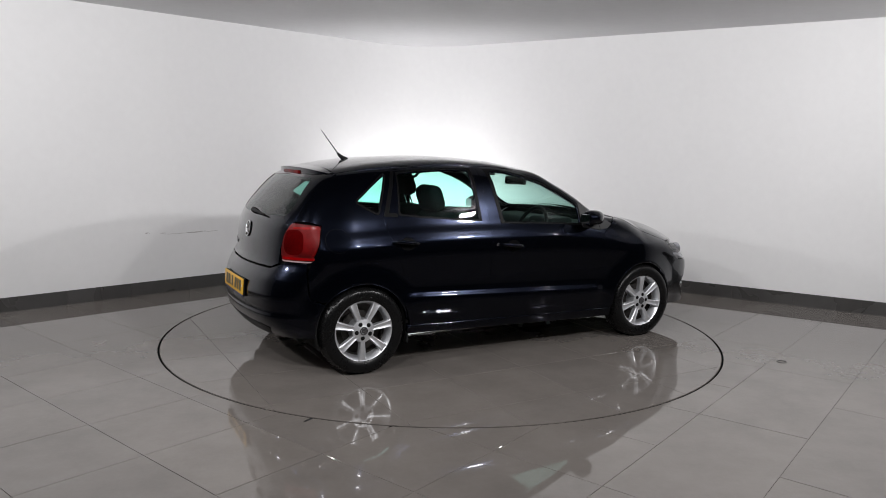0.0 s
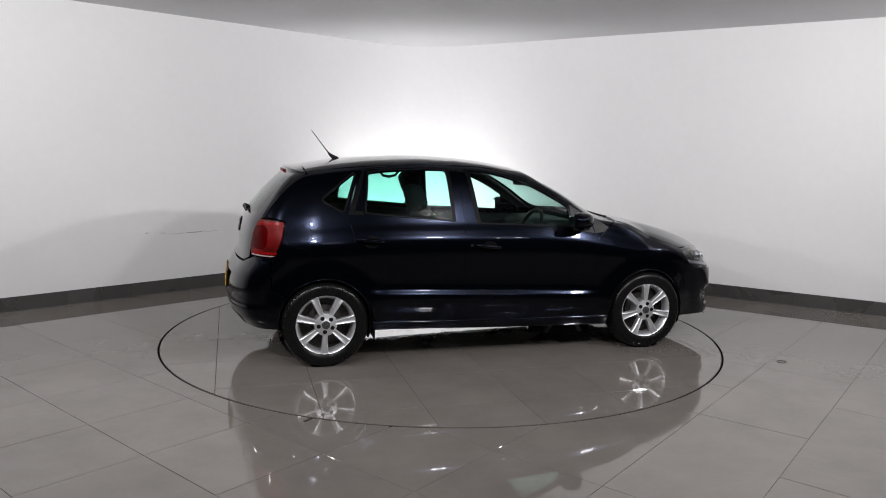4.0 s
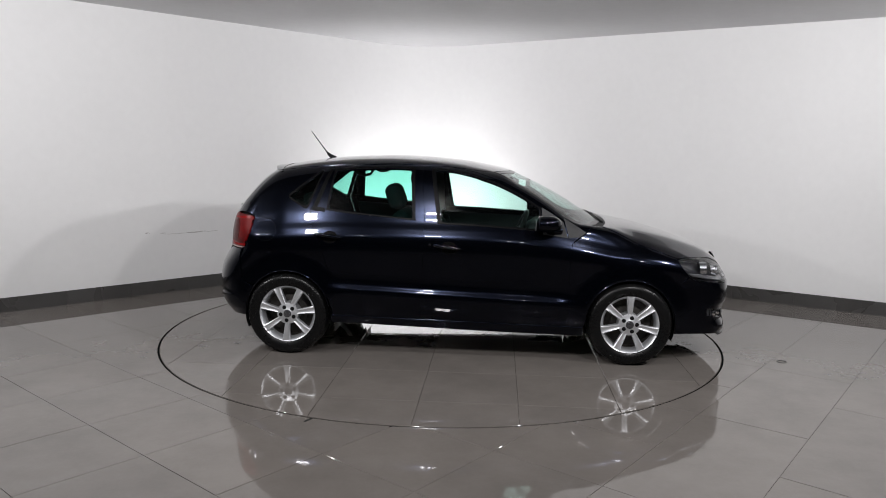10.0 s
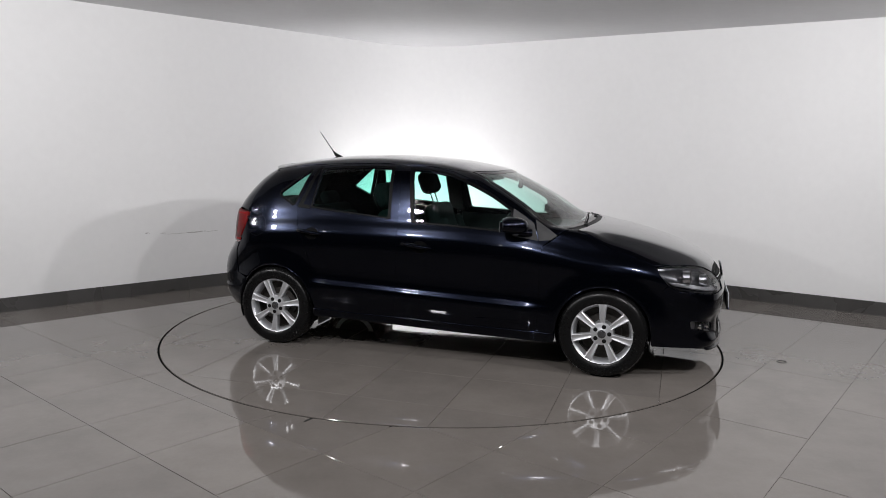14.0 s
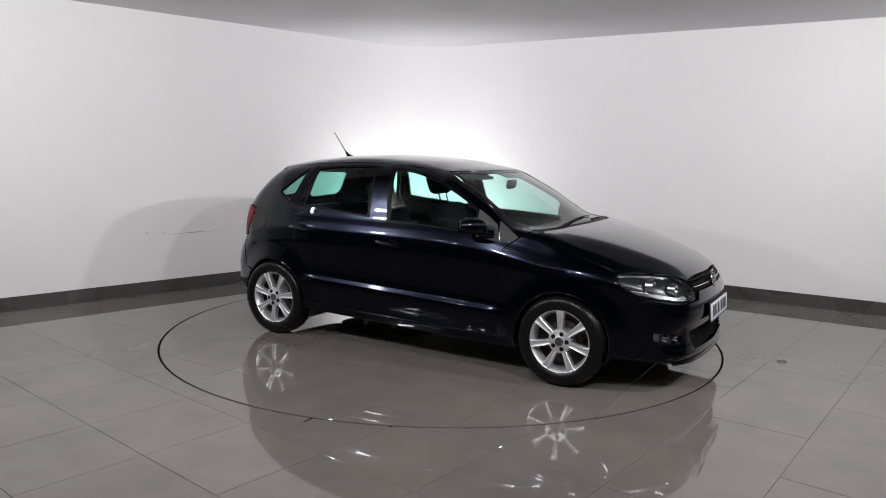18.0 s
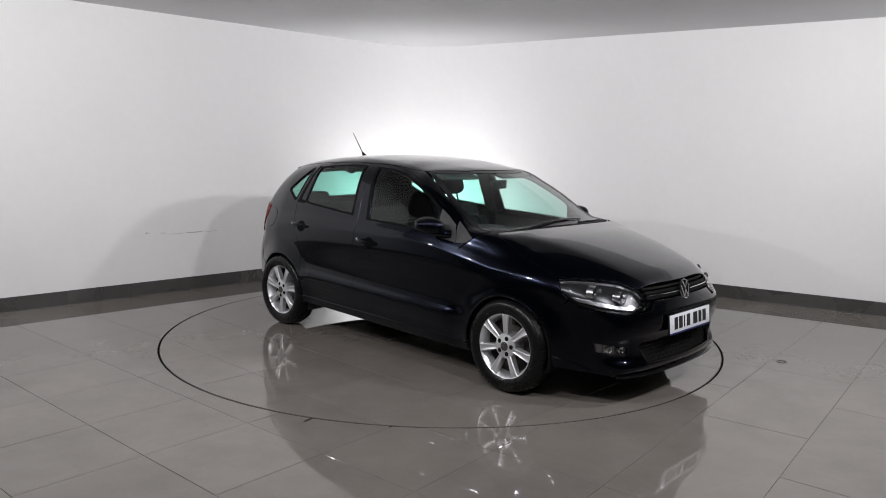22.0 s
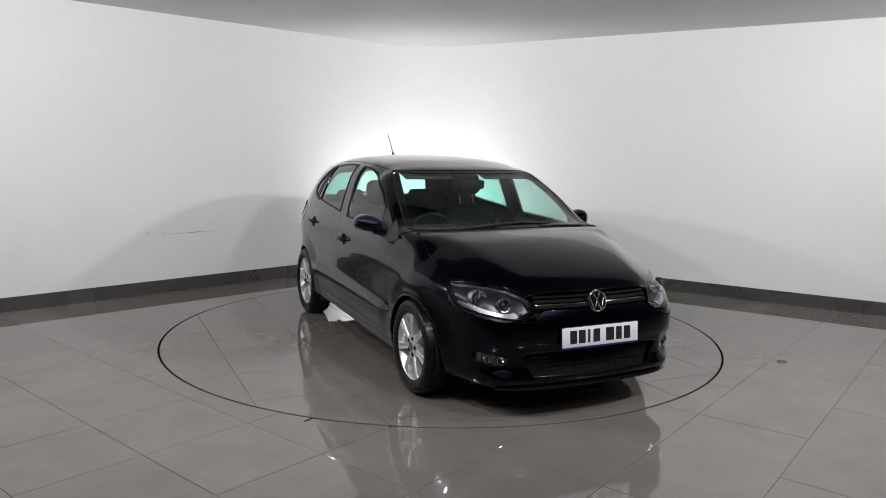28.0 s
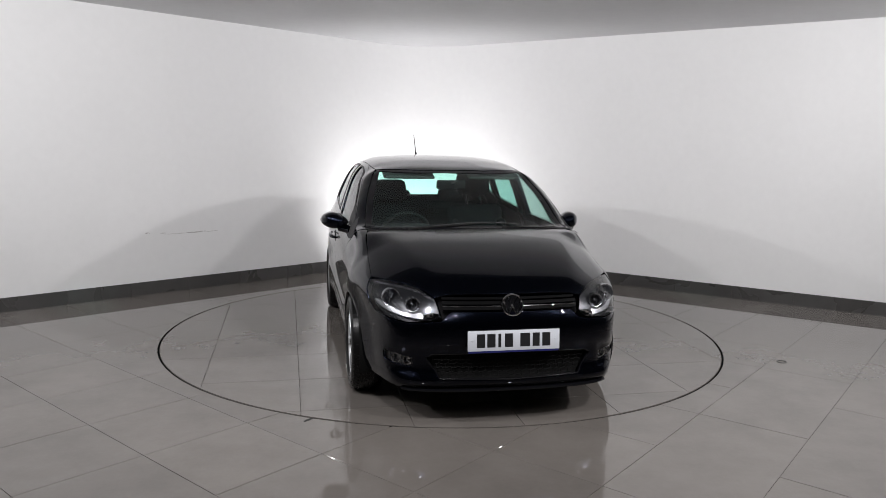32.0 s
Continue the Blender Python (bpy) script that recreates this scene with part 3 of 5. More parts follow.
def sheet(name, outline, cast, mat, parent, label="", holes=(), lift=0.0, step=0.035, depth=0.016, flip=False, gap=0.0022, shape=None, edge=0.0016, fine=1.0):
    """A panel of the body: the outline filled, laid on the body's shape, with a rolled edge turned inwards."""
    from mathutils.geometry import delaunay_2d_cdt
    loops = [dense_line(inset(outline, gap) if gap else list(outline), step * 0.5)] + [dense_line(list(h), step * 0.5) for h in holes]
    pts, edges, spans = [], [], []
    for lp in loops:
        s = len(pts)
        pts += [tuple(v) for v in lp]
        edges += [(s + i, s + (i + 1) % len(lp)) for i in range(len(lp))]
        spans.append((s, len(lp)))
    lo, hi = loops[0].min(0), loops[0].max(0)
    gx, gy = np.meshgrid(np.arange(lo[0] + step / 2, hi[0], step), np.arange(lo[1] + step / 2, hi[1], step * fine))
    g = np.stack([gx.ravel(), gy.ravel()], -1)
    ok = in_poly(g, loops[0])
    for h in loops[1:]:
        ok &= ~in_poly(g, h)
    g = g[ok]
    if len(g):
        b = np.array(pts)
        far = np.min(np.linalg.norm(g[:, None, :] - b[None, :, :], axis=2), axis=1) > step * 0.45 * fine
        g = g[far]
    nb = len(pts)
    allp = [Vector(p) for p in pts] + [Vector(p) for p in g]
    vs, es, fs, ov, oe, of = delaunay_2d_cdt(allp, edges, [], 0, 1e-7)
    q = np.array([tuple(v) for v in vs])
    tri = np.array([f for f in fs if len(f) == 3])
    c = q[tri].mean(1)
    ok = in_poly(c, loops[0])
    for h in loops[1:]:
        ok &= ~in_poly(c, h)
    tri = tri[ok]
    p = cast(q)
    n = normals(p)
    if shape is not None:
        p, n = shape(q, p, n)
    p = p + n * lift
    # make every triangle face outwards
    a, b, d = p[tri[:, 0]], p[tri[:, 1]], p[tri[:, 2]]
    turn = np.sum(np.cross(b - a, d - a) * n[tri].mean(1), axis=1) < 0
    tri[turn] = tri[turn][:, ::-1]
    verts, norms, faces = [p], [n], [tuple(t) for t in tri]
    # boundary edges, each used once, give the rolled rim
    seen = {}
    for t in faces:
        for i in range(3):
            e = (t[i], t[(i + 1) % 3])
            if (e[1], e[0]) in seen:
                seen.pop((e[1], e[0]))
            else:
                seen[e] = 1
    follow = {a: b for a, b in seen}
    back = {b: a for a, b in seen}
    count = len(p)
    idx = {v: i for i, v in enumerate(follow)}
    m = len(idx)
    keys = list(follow)
    if m:
        tan = np.array([p[follow[v]] - p[back.get(v, v)] for v in keys])
        nn = n[keys]
        out = np.cross(tan, nn)
        out /= np.linalg.norm(out, axis=1, keepdims=True) + 1e-12
        r1 = p[keys] + out * edge - nn * edge
        r2 = r1 - nn * depth
        verts += [r1, r2, r2]
        mid = nn + out
        norms += [mid / (np.linalg.norm(mid, axis=1, keepdims=True) + 1e-12), out, out]
        for a, b in seen:
            i, j = idx[a], idx.get(b)
            if j is None:
                continue
            faces += [(a, count + i, count + j, b), (count + i, count + m + i, count + m + j, count + j)]
    p, n = np.concatenate(verts[:3] if m else verts), np.concatenate(norms[:3] if m else norms)
    if flip:
        p, n = p * [1, -1, 1], n * [1, -1, 1]
        faces = [f[::-1] for f in faces]
    me = bpy.data.meshes.new(name)
    me.from_pydata(p.tolist(), [], [tuple(int(i) for i in f) for f in faces])
    me.polygons.foreach_set("use_smooth", [True] * len(me.polygons))
    me.update()
    me.normals_split_custom_set_from_vertices(n.tolist())
    me.materials.append(mat)
    ob = new(name, me)
    ob.parent = parent
    return tagged(ob, label)


def both(name, outline, cast, mat, parent, label="", **k):
    """The panel on the left flank and its mirror image on the right one."""
    return [sheet(name, outline, cast, mat, parent if not isinstance(parent, list) else parent[i], label, flip=bool(i), **k) for i in range(2)]


CAR = tagged(new("hatchback_car"), "black five-door hatchback with silver alloy wheels on the turntable", "car")


def arch_points(ax, a0, a1, n=14, r=ARCH_R):
    return [(ax + r * math.cos(radians(a0 + (a1 - a0) * i / n)), 0.30 + r * math.sin(radians(a0 + (a1 - a0) * i / n))) for i in range(n + 1)]


# lines of the flank as (x, z) points
SHUT_F = [(0.790, 0.272), (0.800, 0.50), (0.800, 0.75), (0.812, 0.865)]
SHUT_B = [(-0.255, 0.288), (-0.250, 0.60), (-0.238, 0.98), (-0.272, 1.386)]
FRAME_F = [(-0.272, 1.386), (-0.06, 1.377), (0.12, 1.345), (0.28, 1.292), (0.44, 1.218), (0.60, 1.122), (0.74, 1.022), (0.862, 0.912)]
FRAME_R = [(-0.96, 1.358), (-0.75, 1.379), (-0.50, 1.391), (-0.272, 1.386)]
SHUT_R = [(-0.96, 1.358), (-1.075, 1.062), (-1.045, 0.93), (-0.985, 0.80), (-0.935, 0.64)]


def Sp(pts):
    return [S(*p) for p in pts]


def gate_x(y, z):
    """(x, z) of the rear's point at (y, z)."""
    p = solve(np.array([[TAIL_X, y, z]]), np.array([[-1.0, 0.0, 0.0]]), 0.0, 1.3)[0]
    return (float(p[0]), z)


# the upper edge of the headlamp in plan, from the wing to the grille
LAMP_BROW = [(1.567, 0.735), (1.66, 0.664), (1.75, 0.584), (1.84, 0.504), (1.926, 0.428)]


def brow_u(x, y):
    return (math.atan2(y, x - NOSE_X) * TURN_K, float(cast_top(np.array([[x, y]]))[0][2]))


def build_panels():
    # bonnet, roof and front wings
    bon_side = [(1.06, 0.705), (1.30, 0.722), (1.48, 0.727), (1.556, 0.727)]
    bon_lamp = [(x - 0.004, y - 0.004) for x, y in LAMP_BROW[1:]]
    bonnet_right = [(1.115, 0.0), (1.105, 0.25), (1.075, 0.50), (1.035, 0.66)] + bon_side + bon_lamp + [(1.935, 0.25), (1.948, 0.10)]
    outline = bonnet_right + [(1.949, 0.0)] + [(x, -y) for x, y in bonnet_right[:0:-1]]
    sheet("bonnet", outline, cast_top, PAINT, CAR, "glossy black bonnet", step=0.03, fine=0.6)
    roof_half = [(0.368, 0.0), (0.350, 0.25), (0.298, 0.42), (0.238, 0.553), (0.05, 0.572), (-0.3, 0.580), (-0.8, 0.572), (-1.2, 0.545), (-1.335, 0.53)]
    sheet("roof", roof_half + [(-1.355, 0.0)] + [(x, -y) for x, y in roof_half[:0:-1]], cast_top, PAINT, CAR, "glossy black roof", step=0.05)
    wing = (Sp([(0.812, 0.865), (0.868, 0.905)]) + [Tp(1.0, 0.688)] + [Tp(x, y) for x, y in bon_side]
            + Sp([(1.598, 0.702), (1.646, 0.646), (1.545, 0.535)]) + Sp(arch_points(AXLE, 42, 180, 16)) + Sp([(0.905, 0.266), (0.790, 0.270), (0.80, 0.5), (0.80, 0.75)]))
    both("front_wing", wing, cast_roll, PAINT, CAR, "black front wing", step=0.022, fine=0.5)
    # the frame of the flank: pillars, roof rail and rear quarter
    screen_edge = [(0.90, 0.704), (0.78, 0.690), (0.60, 0.658), (0.40, 0.608), (0.238, 0.556)]
    rail = [(0.05, 0.575), (-0.3, 0.583), (-0.8, 0.575), (-1.2, 0.548), (-1.335, 0.533)]
    quarter = (Sp([(0.866, 0.915)]) + [Tp(0.985, 0.690)] + [Tp(x, y) for x, y in screen_edge] + [Tp(x, y) for x, y in rail]
               + Sp([gate_x(y, z) for y, z in ((0.512, 1.335), (0.548, 1.27), (0.603, 1.12), (0.620, 1.024))] + [(-1.492, 1.000), (-1.52, 0.88), (-1.573, 0.765), (-1.60, 0.70), (-1.585, 0.52)])
               + Sp(arch_points(-AXLE, 140, 22, 14)) + Sp(SHUT_R[::-1]) + Sp(FRAME_R[1:]) + Sp(FRAME_F[1:]))
    qwin = rounded(Sp([(-1.005, 1.335), (-1.105, 1.070), (-1.245, 1.150)]), 0.022)
    uni = both("body_side", quarter, cast_roll, PAINT, CAR, "black side frame with pillars and rear quarter", holes=[qwin], step=0.024, fine=0.5)
    both("quarter_window", qwin, cast_roll, REARPANE, uni, "small tinted quarter window", lift=-0.004, depth=0.003)
    # doors
    fdoor = Sp(SHUT_F[::-1]) + Sp([(0.30, 0.278), (-0.255, 0.288)]) + Sp(SHUT_B[1:]) + Sp(FRAME_F[1:])
    fglass = rounded(Sp([(-0.178, 1.356), (-0.03, 1.347), (0.12, 1.313), (0.27, 1.262), (0.42, 1.192), (0.50, 1.146), (0.576, 1.098), (0.584, 0.957), (0.45, 0.966), (0.15, 0.982), (-0.118, 0.992)]), 0.018, 3)
    front = both("front_door", fdoor, cast_roll, PAINT, CAR, "glossy black front door", holes=[fglass], step=0.03, fine=0.33)
    both("window", fglass, cast_roll, PANE, front, "tinted front door window", lift=-0.005, depth=0.003)
    rdoor = Sp([(-0.255, 0.288), (-0.60, 0.293), (-0.893, 0.300), (-0.902, 0.345)]) + Sp(arch_points(-AXLE, 12, 26, 4, ARCH_R + 0.012)) + Sp([(-0.935, 0.64)])[:0] + Sp(SHUT_R[::-1]) + Sp(FRAME_R[1:]) + Sp(SHUT_B[2:0:-1])
    rglass = rounded(Sp([(-0.350, 1.361), (-0.52, 1.364), (-0.76, 1.352), (-0.912, 1.335), (-0.945, 1.068), (-0.80, 1.052), (-0.325, 1.012)]), 0.018, 3)
    rear = both("rear_door", rdoor, cast_roll, PAINT, CAR, "glossy black rear door", holes=[rglass], step=0.03, fine=0.33)
    both("window", rglass, cast_roll, REARPANE, rear, "tinted rear door window", lift=-0.005, depth=0.003)
    # satin grey frames round the windows, wide at the pillars and along the belt line
    ftrim = Sp([(-0.208, 1.366), (-0.06, 1.358), (0.12, 1.325), (0.28, 1.273), (0.44, 1.198), (0.584, 1.108), (0.596, 0.944), (0.45, 0.954), (0.15, 0.970), (-0.144, 0.980)])
    rtrim = Sp([(-0.328, 1.371), (-0.52, 1.374), (-0.76, 1.362), (-0.920, 1.345), (-0.956, 1.058), (-0.80, 1.040), (-0.306, 1.000)])
    for owner, g, line in ((front, fglass, ftrim), (rear, rglass, rtrim), (uni, qwin, inset(qwin, -0.010))):
        both("window_trim", line, cast_roll, TRIMGREY, owner, "satin dark grey window frame", holes=[inset(g, -0.001)], lift=0.0030, depth=0.007, step=0.02, gap=0.0)
    both("pillar_seal", Sp([(-0.930, 1.352), (-1.036, 1.052), (-1.066, 1.056), (-0.952, 1.349)]), cast_roll, TRIMGREY, rear, "satin dark grey door frame", lift=0.0034, depth=0.004, step=0.03, gap=0.0)
    both("belt_trim", Sp([(-0.966, 1.071), (-1.036, 1.078), (-1.040, 1.054), (-0.966, 1.047)]), cast_roll, TRIMGREY, rear, "satin dark grey belt line", lift=0.0030, depth=0.004, step=0.03, gap=0.0)
    # sills
    sill = Sp([(0.905, 0.262), (0.30, 0.274), (-0.255, 0.284), (-0.60, 0.289), (-0.905, 0.296), (-0.905, 0.246), (0.2, 0.216), (0.905, 0.203)])
    both("sill", sill, cast_roll, PAINT, CAR, "black sill below the doors", step=0.03, depth=0.05, lift=0.006, edge=0.006)
    # windscreen
    ws = [(1.07, 0.0), (1.06, 0.25), (1.03, 0.45), (0.985, 0.61), (0.93, 0.690), (0.80, 0.681), (0.62, 0.651), (0.42, 0.602), (0.256, 0.546), (0.312, 0.42), (0.363, 0.25), (0.380, 0.0)]
    ws = ws[:-1] + [(0.380, 0.0)] + [(x, -y) for x, y in ws[-2:0:-1]]
    sheet("windscreen", ws, cast_top, SCREEN, CAR, "raked tinted windscreen", lift=-0.004, depth=0.004, step=0.05)
    sheet("windscreen_surround", inset(ws, -0.002), cast_top, GLOSSBLACK, CAR, "black band round the windscreen", holes=[inset(ws, 0.035)], lift=-0.002, depth=0.003, step=0.03, gap=0.0)
    # tailgate with its window
    gate_half = [(0.0, 1.360), (0.50, 1.345), (0.545, 1.27), (0.60, 1.12), (0.616, 1.024), (0.585, 0.95), (0.555, 0.84), (0.555, 0.745), (0.50, 0.722), (0.0, 0.715)]
    gate_half = [(tail_uy(y, z), z) for y, z in gate_half]
    gate_o = gate_half + [(-u, z) for u, z in gate_half[-2:0:-1]]
    rw_half = [(tail_uy(y, z), z) for y, z in [(0.0, 1.318), (0.44, 1.300), (0.485, 1.22), (0.54, 1.09), (0.515, 1.055), (0.30, 1.042), (0.0, 1.037)]]
    rw = rw_half + [(-u, z) for u, z in rw_half[-2:0:-1]]
    gate = sheet("tailgate", gate_o, cast_tail, PAINT, CAR, "glossy black tailgate", holes=[rw], step=0.035)
    # Added blocker: keeps the bright wall from showing through the tailgate's gaps.
    sheet("tailgate_gap_blocker", inset(gate_o, -0.05), cast_tail, UNDER, gate, "dark frame added inside the tailgate to block light through the panel gaps", holes=[inset(rw, -0.004)], lift=-0.035, depth=0.004, step=0.06, gap=0)
    sheet("rear_window", rw, cast_tail, PRIVACY, gate, "dark tinted rear window", lift=-0.004, depth=0.004, step=0.04)
    # bumpers
    def nose_half(side_pts, face_pts):
        return [(nose_u(x, z), z) for x, z in side_pts] + [(nose_uy(y, z), z) for y, z in face_pts]
    top_edge = nose_half([(1.652, 0.640), (1.72, 0.602)], [(0.57, 0.578), (0.40, 0.590), (0.34, 0.640), (0.0, 0.640)])
    arch_e = [(nose_u(x, z), z) for x, z in arch_points(AXLE, -4, 40, 8)]
    low = [(0.0, 0.188), (0.30, 0.190), (0.55, 0.200), (0.66, 0.215)]
    half = top_edge[::-1] + arch_e[::-1] + [(nose_u(1.56, 0.225), 0.225)] + [(nose_uy(y, z), z) for y, z in low[::-1]]
    fb_o = half + [(-u, z) for u, z in half[-2:0:-1]]
    grille_half = [(nose_uy(y, z), z) for y, z in [(0.0, 0.415), (0.44, 0.405), (0.475, 0.385), (0.40, 0.272), (0.0, 0.262)]]
    lower = grille_half + [(-u, z) for u, z in grille_half[-2:0:-1]]
    fog = rounded([(nose_uy(y, z), z) for y, z in [(0.535, 0.378), (0.61, 0.394), (0.690, 0.408), (0.684, 0.348), (0.545, 0.322)]], 0.015)
    fogm = [(-u, z) for u, z in fog]
    bumper = sheet("front_bumper", fb_o, cast_nose, PAINT, CAR, "glossy black front bumper", holes=[lower, fog, fogm], step=0.03)
    half = [(tail_uy(0.0, 0.705), 0.705), (tail_uy(0.5, 0.71), 0.71), (tail_uy(0.56, 0.735), 0.735), (tail_uy(0.62, 0.757), 0.757), (tail_u(-1.60, 0.757), 0.757), (tail_u(-1.608, 0.70), 0.70)]
    half += [(tail_u(-1.592, 0.525), 0.525)] + [(tail_u(x, z), z) for x, z in arch_points(-AXLE, 144, 186, 8)] + [(tail_u(-1.580, 0.262), 0.262), (tail_uy(0.50, 0.256), 0.256), (tail_uy(0.0, 0.252), 0.252)]
    rbumper = sheet("rear_bumper", half + [(-u, z) for u, z in half[-2:0:-1]], cast_tail, PAINT, CAR, "glossy black rear bumper", step=0.035)
    # lamps
    lamp = ([(nose_uy(0.405, 0.632), 0.632), (nose_uy(0.44, 0.604), 0.604), (nose_uy(0.57, 0.590), 0.590)]
            + [(nose_u(x, z), z) for x, z in [(1.72, 0.610), (1.664, 0.640), (1.606, 0.704)]] + [brow_u(*q) for q in LAMP_BROW])
    lamp = rounded(lamp, 0.012, 3)
    tlamp = rounded([(tail_uy(0.610, 1.018), 1.018), (tail_u(-1.50, 1.0), 1.0), (tail_u(-1.525, 0.88), 0.88), (tail_u(-1.575, 0.765), 0.765), (tail_uy(0.585, 0.765), 0.765), (tail_uy(0.565, 0.84), 0.84), (tail_uy(0.578, 0.94), 0.94)], 0.02, 3)
    return dict(bumper=bumper, rbumper=rbumper, gate=gate, uni=uni, front=front, rear=rear, lower=lower, fog=fog, lamp=lamp, tlamp=tlamp)


PANELS = build_panels()


# ---------- wheels ----------
def build_wheel(name, x, y, turn):
    """A 15-inch seven-spoke alloy with its tyre; the outer face looks along +z before it is set upright."""
    s = 1 if y > 0 else -1
    m = Matrix.Translation((x, y, WHEEL_R - 0.004)) @ Matrix.Rotation(-s * math.pi / 2, 4, "X") @ Matrix.Rotation(radians(turn), 4, "Z")
    rim = [(0.170, -0.09), (0.178, -0.085), (0.176, -0.06), (0.180, 0.03), (0.192, 0.062), (0.200, 0.074), (0.206, 0.078), (0.208, 0.074), (0.206, 0.064), (0.196, 0.05), (0.190, -0.07), (0.205, -0.088), (0.205, -0.094), (0.170, -0.094)]
    wheel = part(name, lathe_bm(rim, 64, m, closed=True), ALLOY, CAR, "silver seven-spoke alloy wheel")
    tyre = [(0.200, 0.060), (0.208, 0.080), (0.225, 0.090), (0.250, 0.094), (0.272, 0.090), (0.284, 0.081), (0.290, 0.070), (0.2935, 0.055)]
    for g in (0.036, 0.012):
        tyre += [(0.3005, g + 0.006), (0.3005, g + 0.004), (0.294, g + 0.0035), (0.294, g - 0.0035), (0.3005, g - 0.004), (0.301, g - 0.006)]
    prof = tyre + [(r, -h) for r, h in tyre[::-1]]
    part("tyre", lathe_bm(prof, 72, m, closed=True), TYRE, wheel, "black rubber tyre")
    bm = bmesh.new()
    for s2 in (1, -1):
        for k in range(58):
            a = 2 * math.pi * (k + (0.25 if s2 > 0 else 0.0)) / 58
            c = []
            for da, r0, h in ((-0.038, 0.3005, 0.047), (0.030, 0.3005, 0.047), (0.038, 0.286, 0.082), (-0.030, 0.286, 0.082)):
                c.append([(rr * math.cos(a + da), rr * math.sin(a + da), s2 * h) for rr in (r0, r0 - 0.011)])
            top, low = [bm.verts.new(p[0]) for p in c], [bm.verts.new(p[1]) for p in c]
            bm.faces.new(top)
            for i in range(4):
                bm.faces.new((top[i], low[i], low[(i + 1) % 4], top[(i + 1) % 4]))
    bmesh.ops.transform(bm, matrix=m, verts=bm.verts)
    tagged(part("tread", bm, TYRE, wheel, "shoulder blocks of the tread", smooth=False), "shoulder blocks of the tread", kind="stuff")
    part("brake_disc", lathe_bm([(0.05, -0.02), (0.125, -0.02), (0.125, -0.035), (0.05, -0.035)], 40, m, closed=True), DARKMETAL, wheel, "dull brake disc behind the spokes")
    # Drum widened into a dark lining, standing in for shade behind the spokes.
    part("drum_and_barrel_shade", lathe_bm([(0.0, -0.03), (0.075, -0.03), (0.08, -0.045), (0.174, -0.040), (0.177, 0.012), (0.1735, 0.012), (0.171, -0.045), (0.171, -0.07), (0.0, -0.07)], 48, m), DARKMETAL, wheel, "brake drum with a dark lining that puts shade into the barrel")
    part("hub", lathe_bm([(0.0, 0.077), (0.030, 0.077), (0.033, 0.075), (0.058, 0.073), (0.078, 0.068), (0.082, 0.045), (0.08, -0.02), (0.0, -0.02)], 40, m), ALLOY, wheel)
    part("hub_cap", lathe_bm([(0.0, 0.081), (0.022, 0.0808), (0.0275, 0.0795), (0.029, 0.075)], 32, m), HUBCAP, wheel, "dark round hub cap with a silver emblem")
    bm = bmesh.new()
    for a, b in (((-0.013, 0.012), (-0.004, -0.004)), ((-0.004, -0.004), (0.0, 0.006)), ((0.0, 0.006), (0.004, -0.004)), ((0.004, -0.004), (0.013, 0.012)), ((-0.010, -0.006), (-0.004, -0.016)), ((0.010, -0.006), (0.004, -0.016))):
        tube_bm([(*a, 0.0815), (*b, 0.0815)], 0.0016, 6, bm=bm)
    tube_bm([(0.0205 * math.cos(k * math.pi / 12), 0.0205 * math.sin(k * math.pi / 12), 0.081) for k in range(24)], 0.0016, 6, True, bm)
    bmesh.ops.transform(bm, matrix=m @ Matrix.Rotation(radians(-turn), 4, "Z") @ (Matrix.Rotation(0, 4, "Z")), verts=bm.verts)
    part("emblem", bm, CHROME, wheel)
    for k in range(5):
        a = 2 * math.pi * (k + 0.5) / 5
        mm = m @ Matrix.Translation((0.050 * math.cos(a), 0.050 * math.sin(a), 0.0))
        # Black cap in place of a recess: its shade is put into the colour.
        part("bolt_recess_cap", lathe_bm([(0.0, 0.0765), (0.011, 0.076), (0.0150, 0.0740), (0.0160, 0.050)], 14, mm), UNDER, wheel, "black cap standing in for a shaded bolt recess")
    for k in range(7):
        a = 2 * math.pi * k / 7
        bm = bmesh.new()
        secs = []
        for r, w, h, th in ((0.055, 0.016, 0.070, 0.040), (0.085, 0.0175, 0.073, 0.044), (0.13, 0.0210, 0.077, 0.042), (0.165, 0.0240, 0.079, 0.038), (0.190, 0.0275, 0.079, 0.034), (0.201, 0.034, 0.078, 0.030)):
            secs.append([bm.verts.new((r, yy, zz)) for yy, zz in ((-w, h - th), (-w, h - 0.006), (-w * 0.72, h), (-w * 0.22, h - 0.0055), (w * 0.22, h - 0.0055), (w * 0.72, h), (w, h - 0.006), (w, h - th))])
        for p, q in zip(secs, secs[1:]):
            for i in range(8):
                bm.faces.new((p[i], p[(i + 1) % 8], q[(i + 1) % 8], q[i]))
        bm.faces.new(secs[0])
        bm.faces.new(secs[-1])
        bmesh.ops.transform(bm, matrix=m @ Matrix.Rotation(a, 4, "Z"), verts=bm.verts)
        part("spoke", bm, ALLOY, wheel, sharp=30)
    return wheel


for ax, turns in ((AXLE, (12, 38.6)), (-AXLE, (30, 9.9))):
    for sy, tn in zip((1, -1), turns):
        build_wheel("wheel", ax, sy * 0.742, tn)


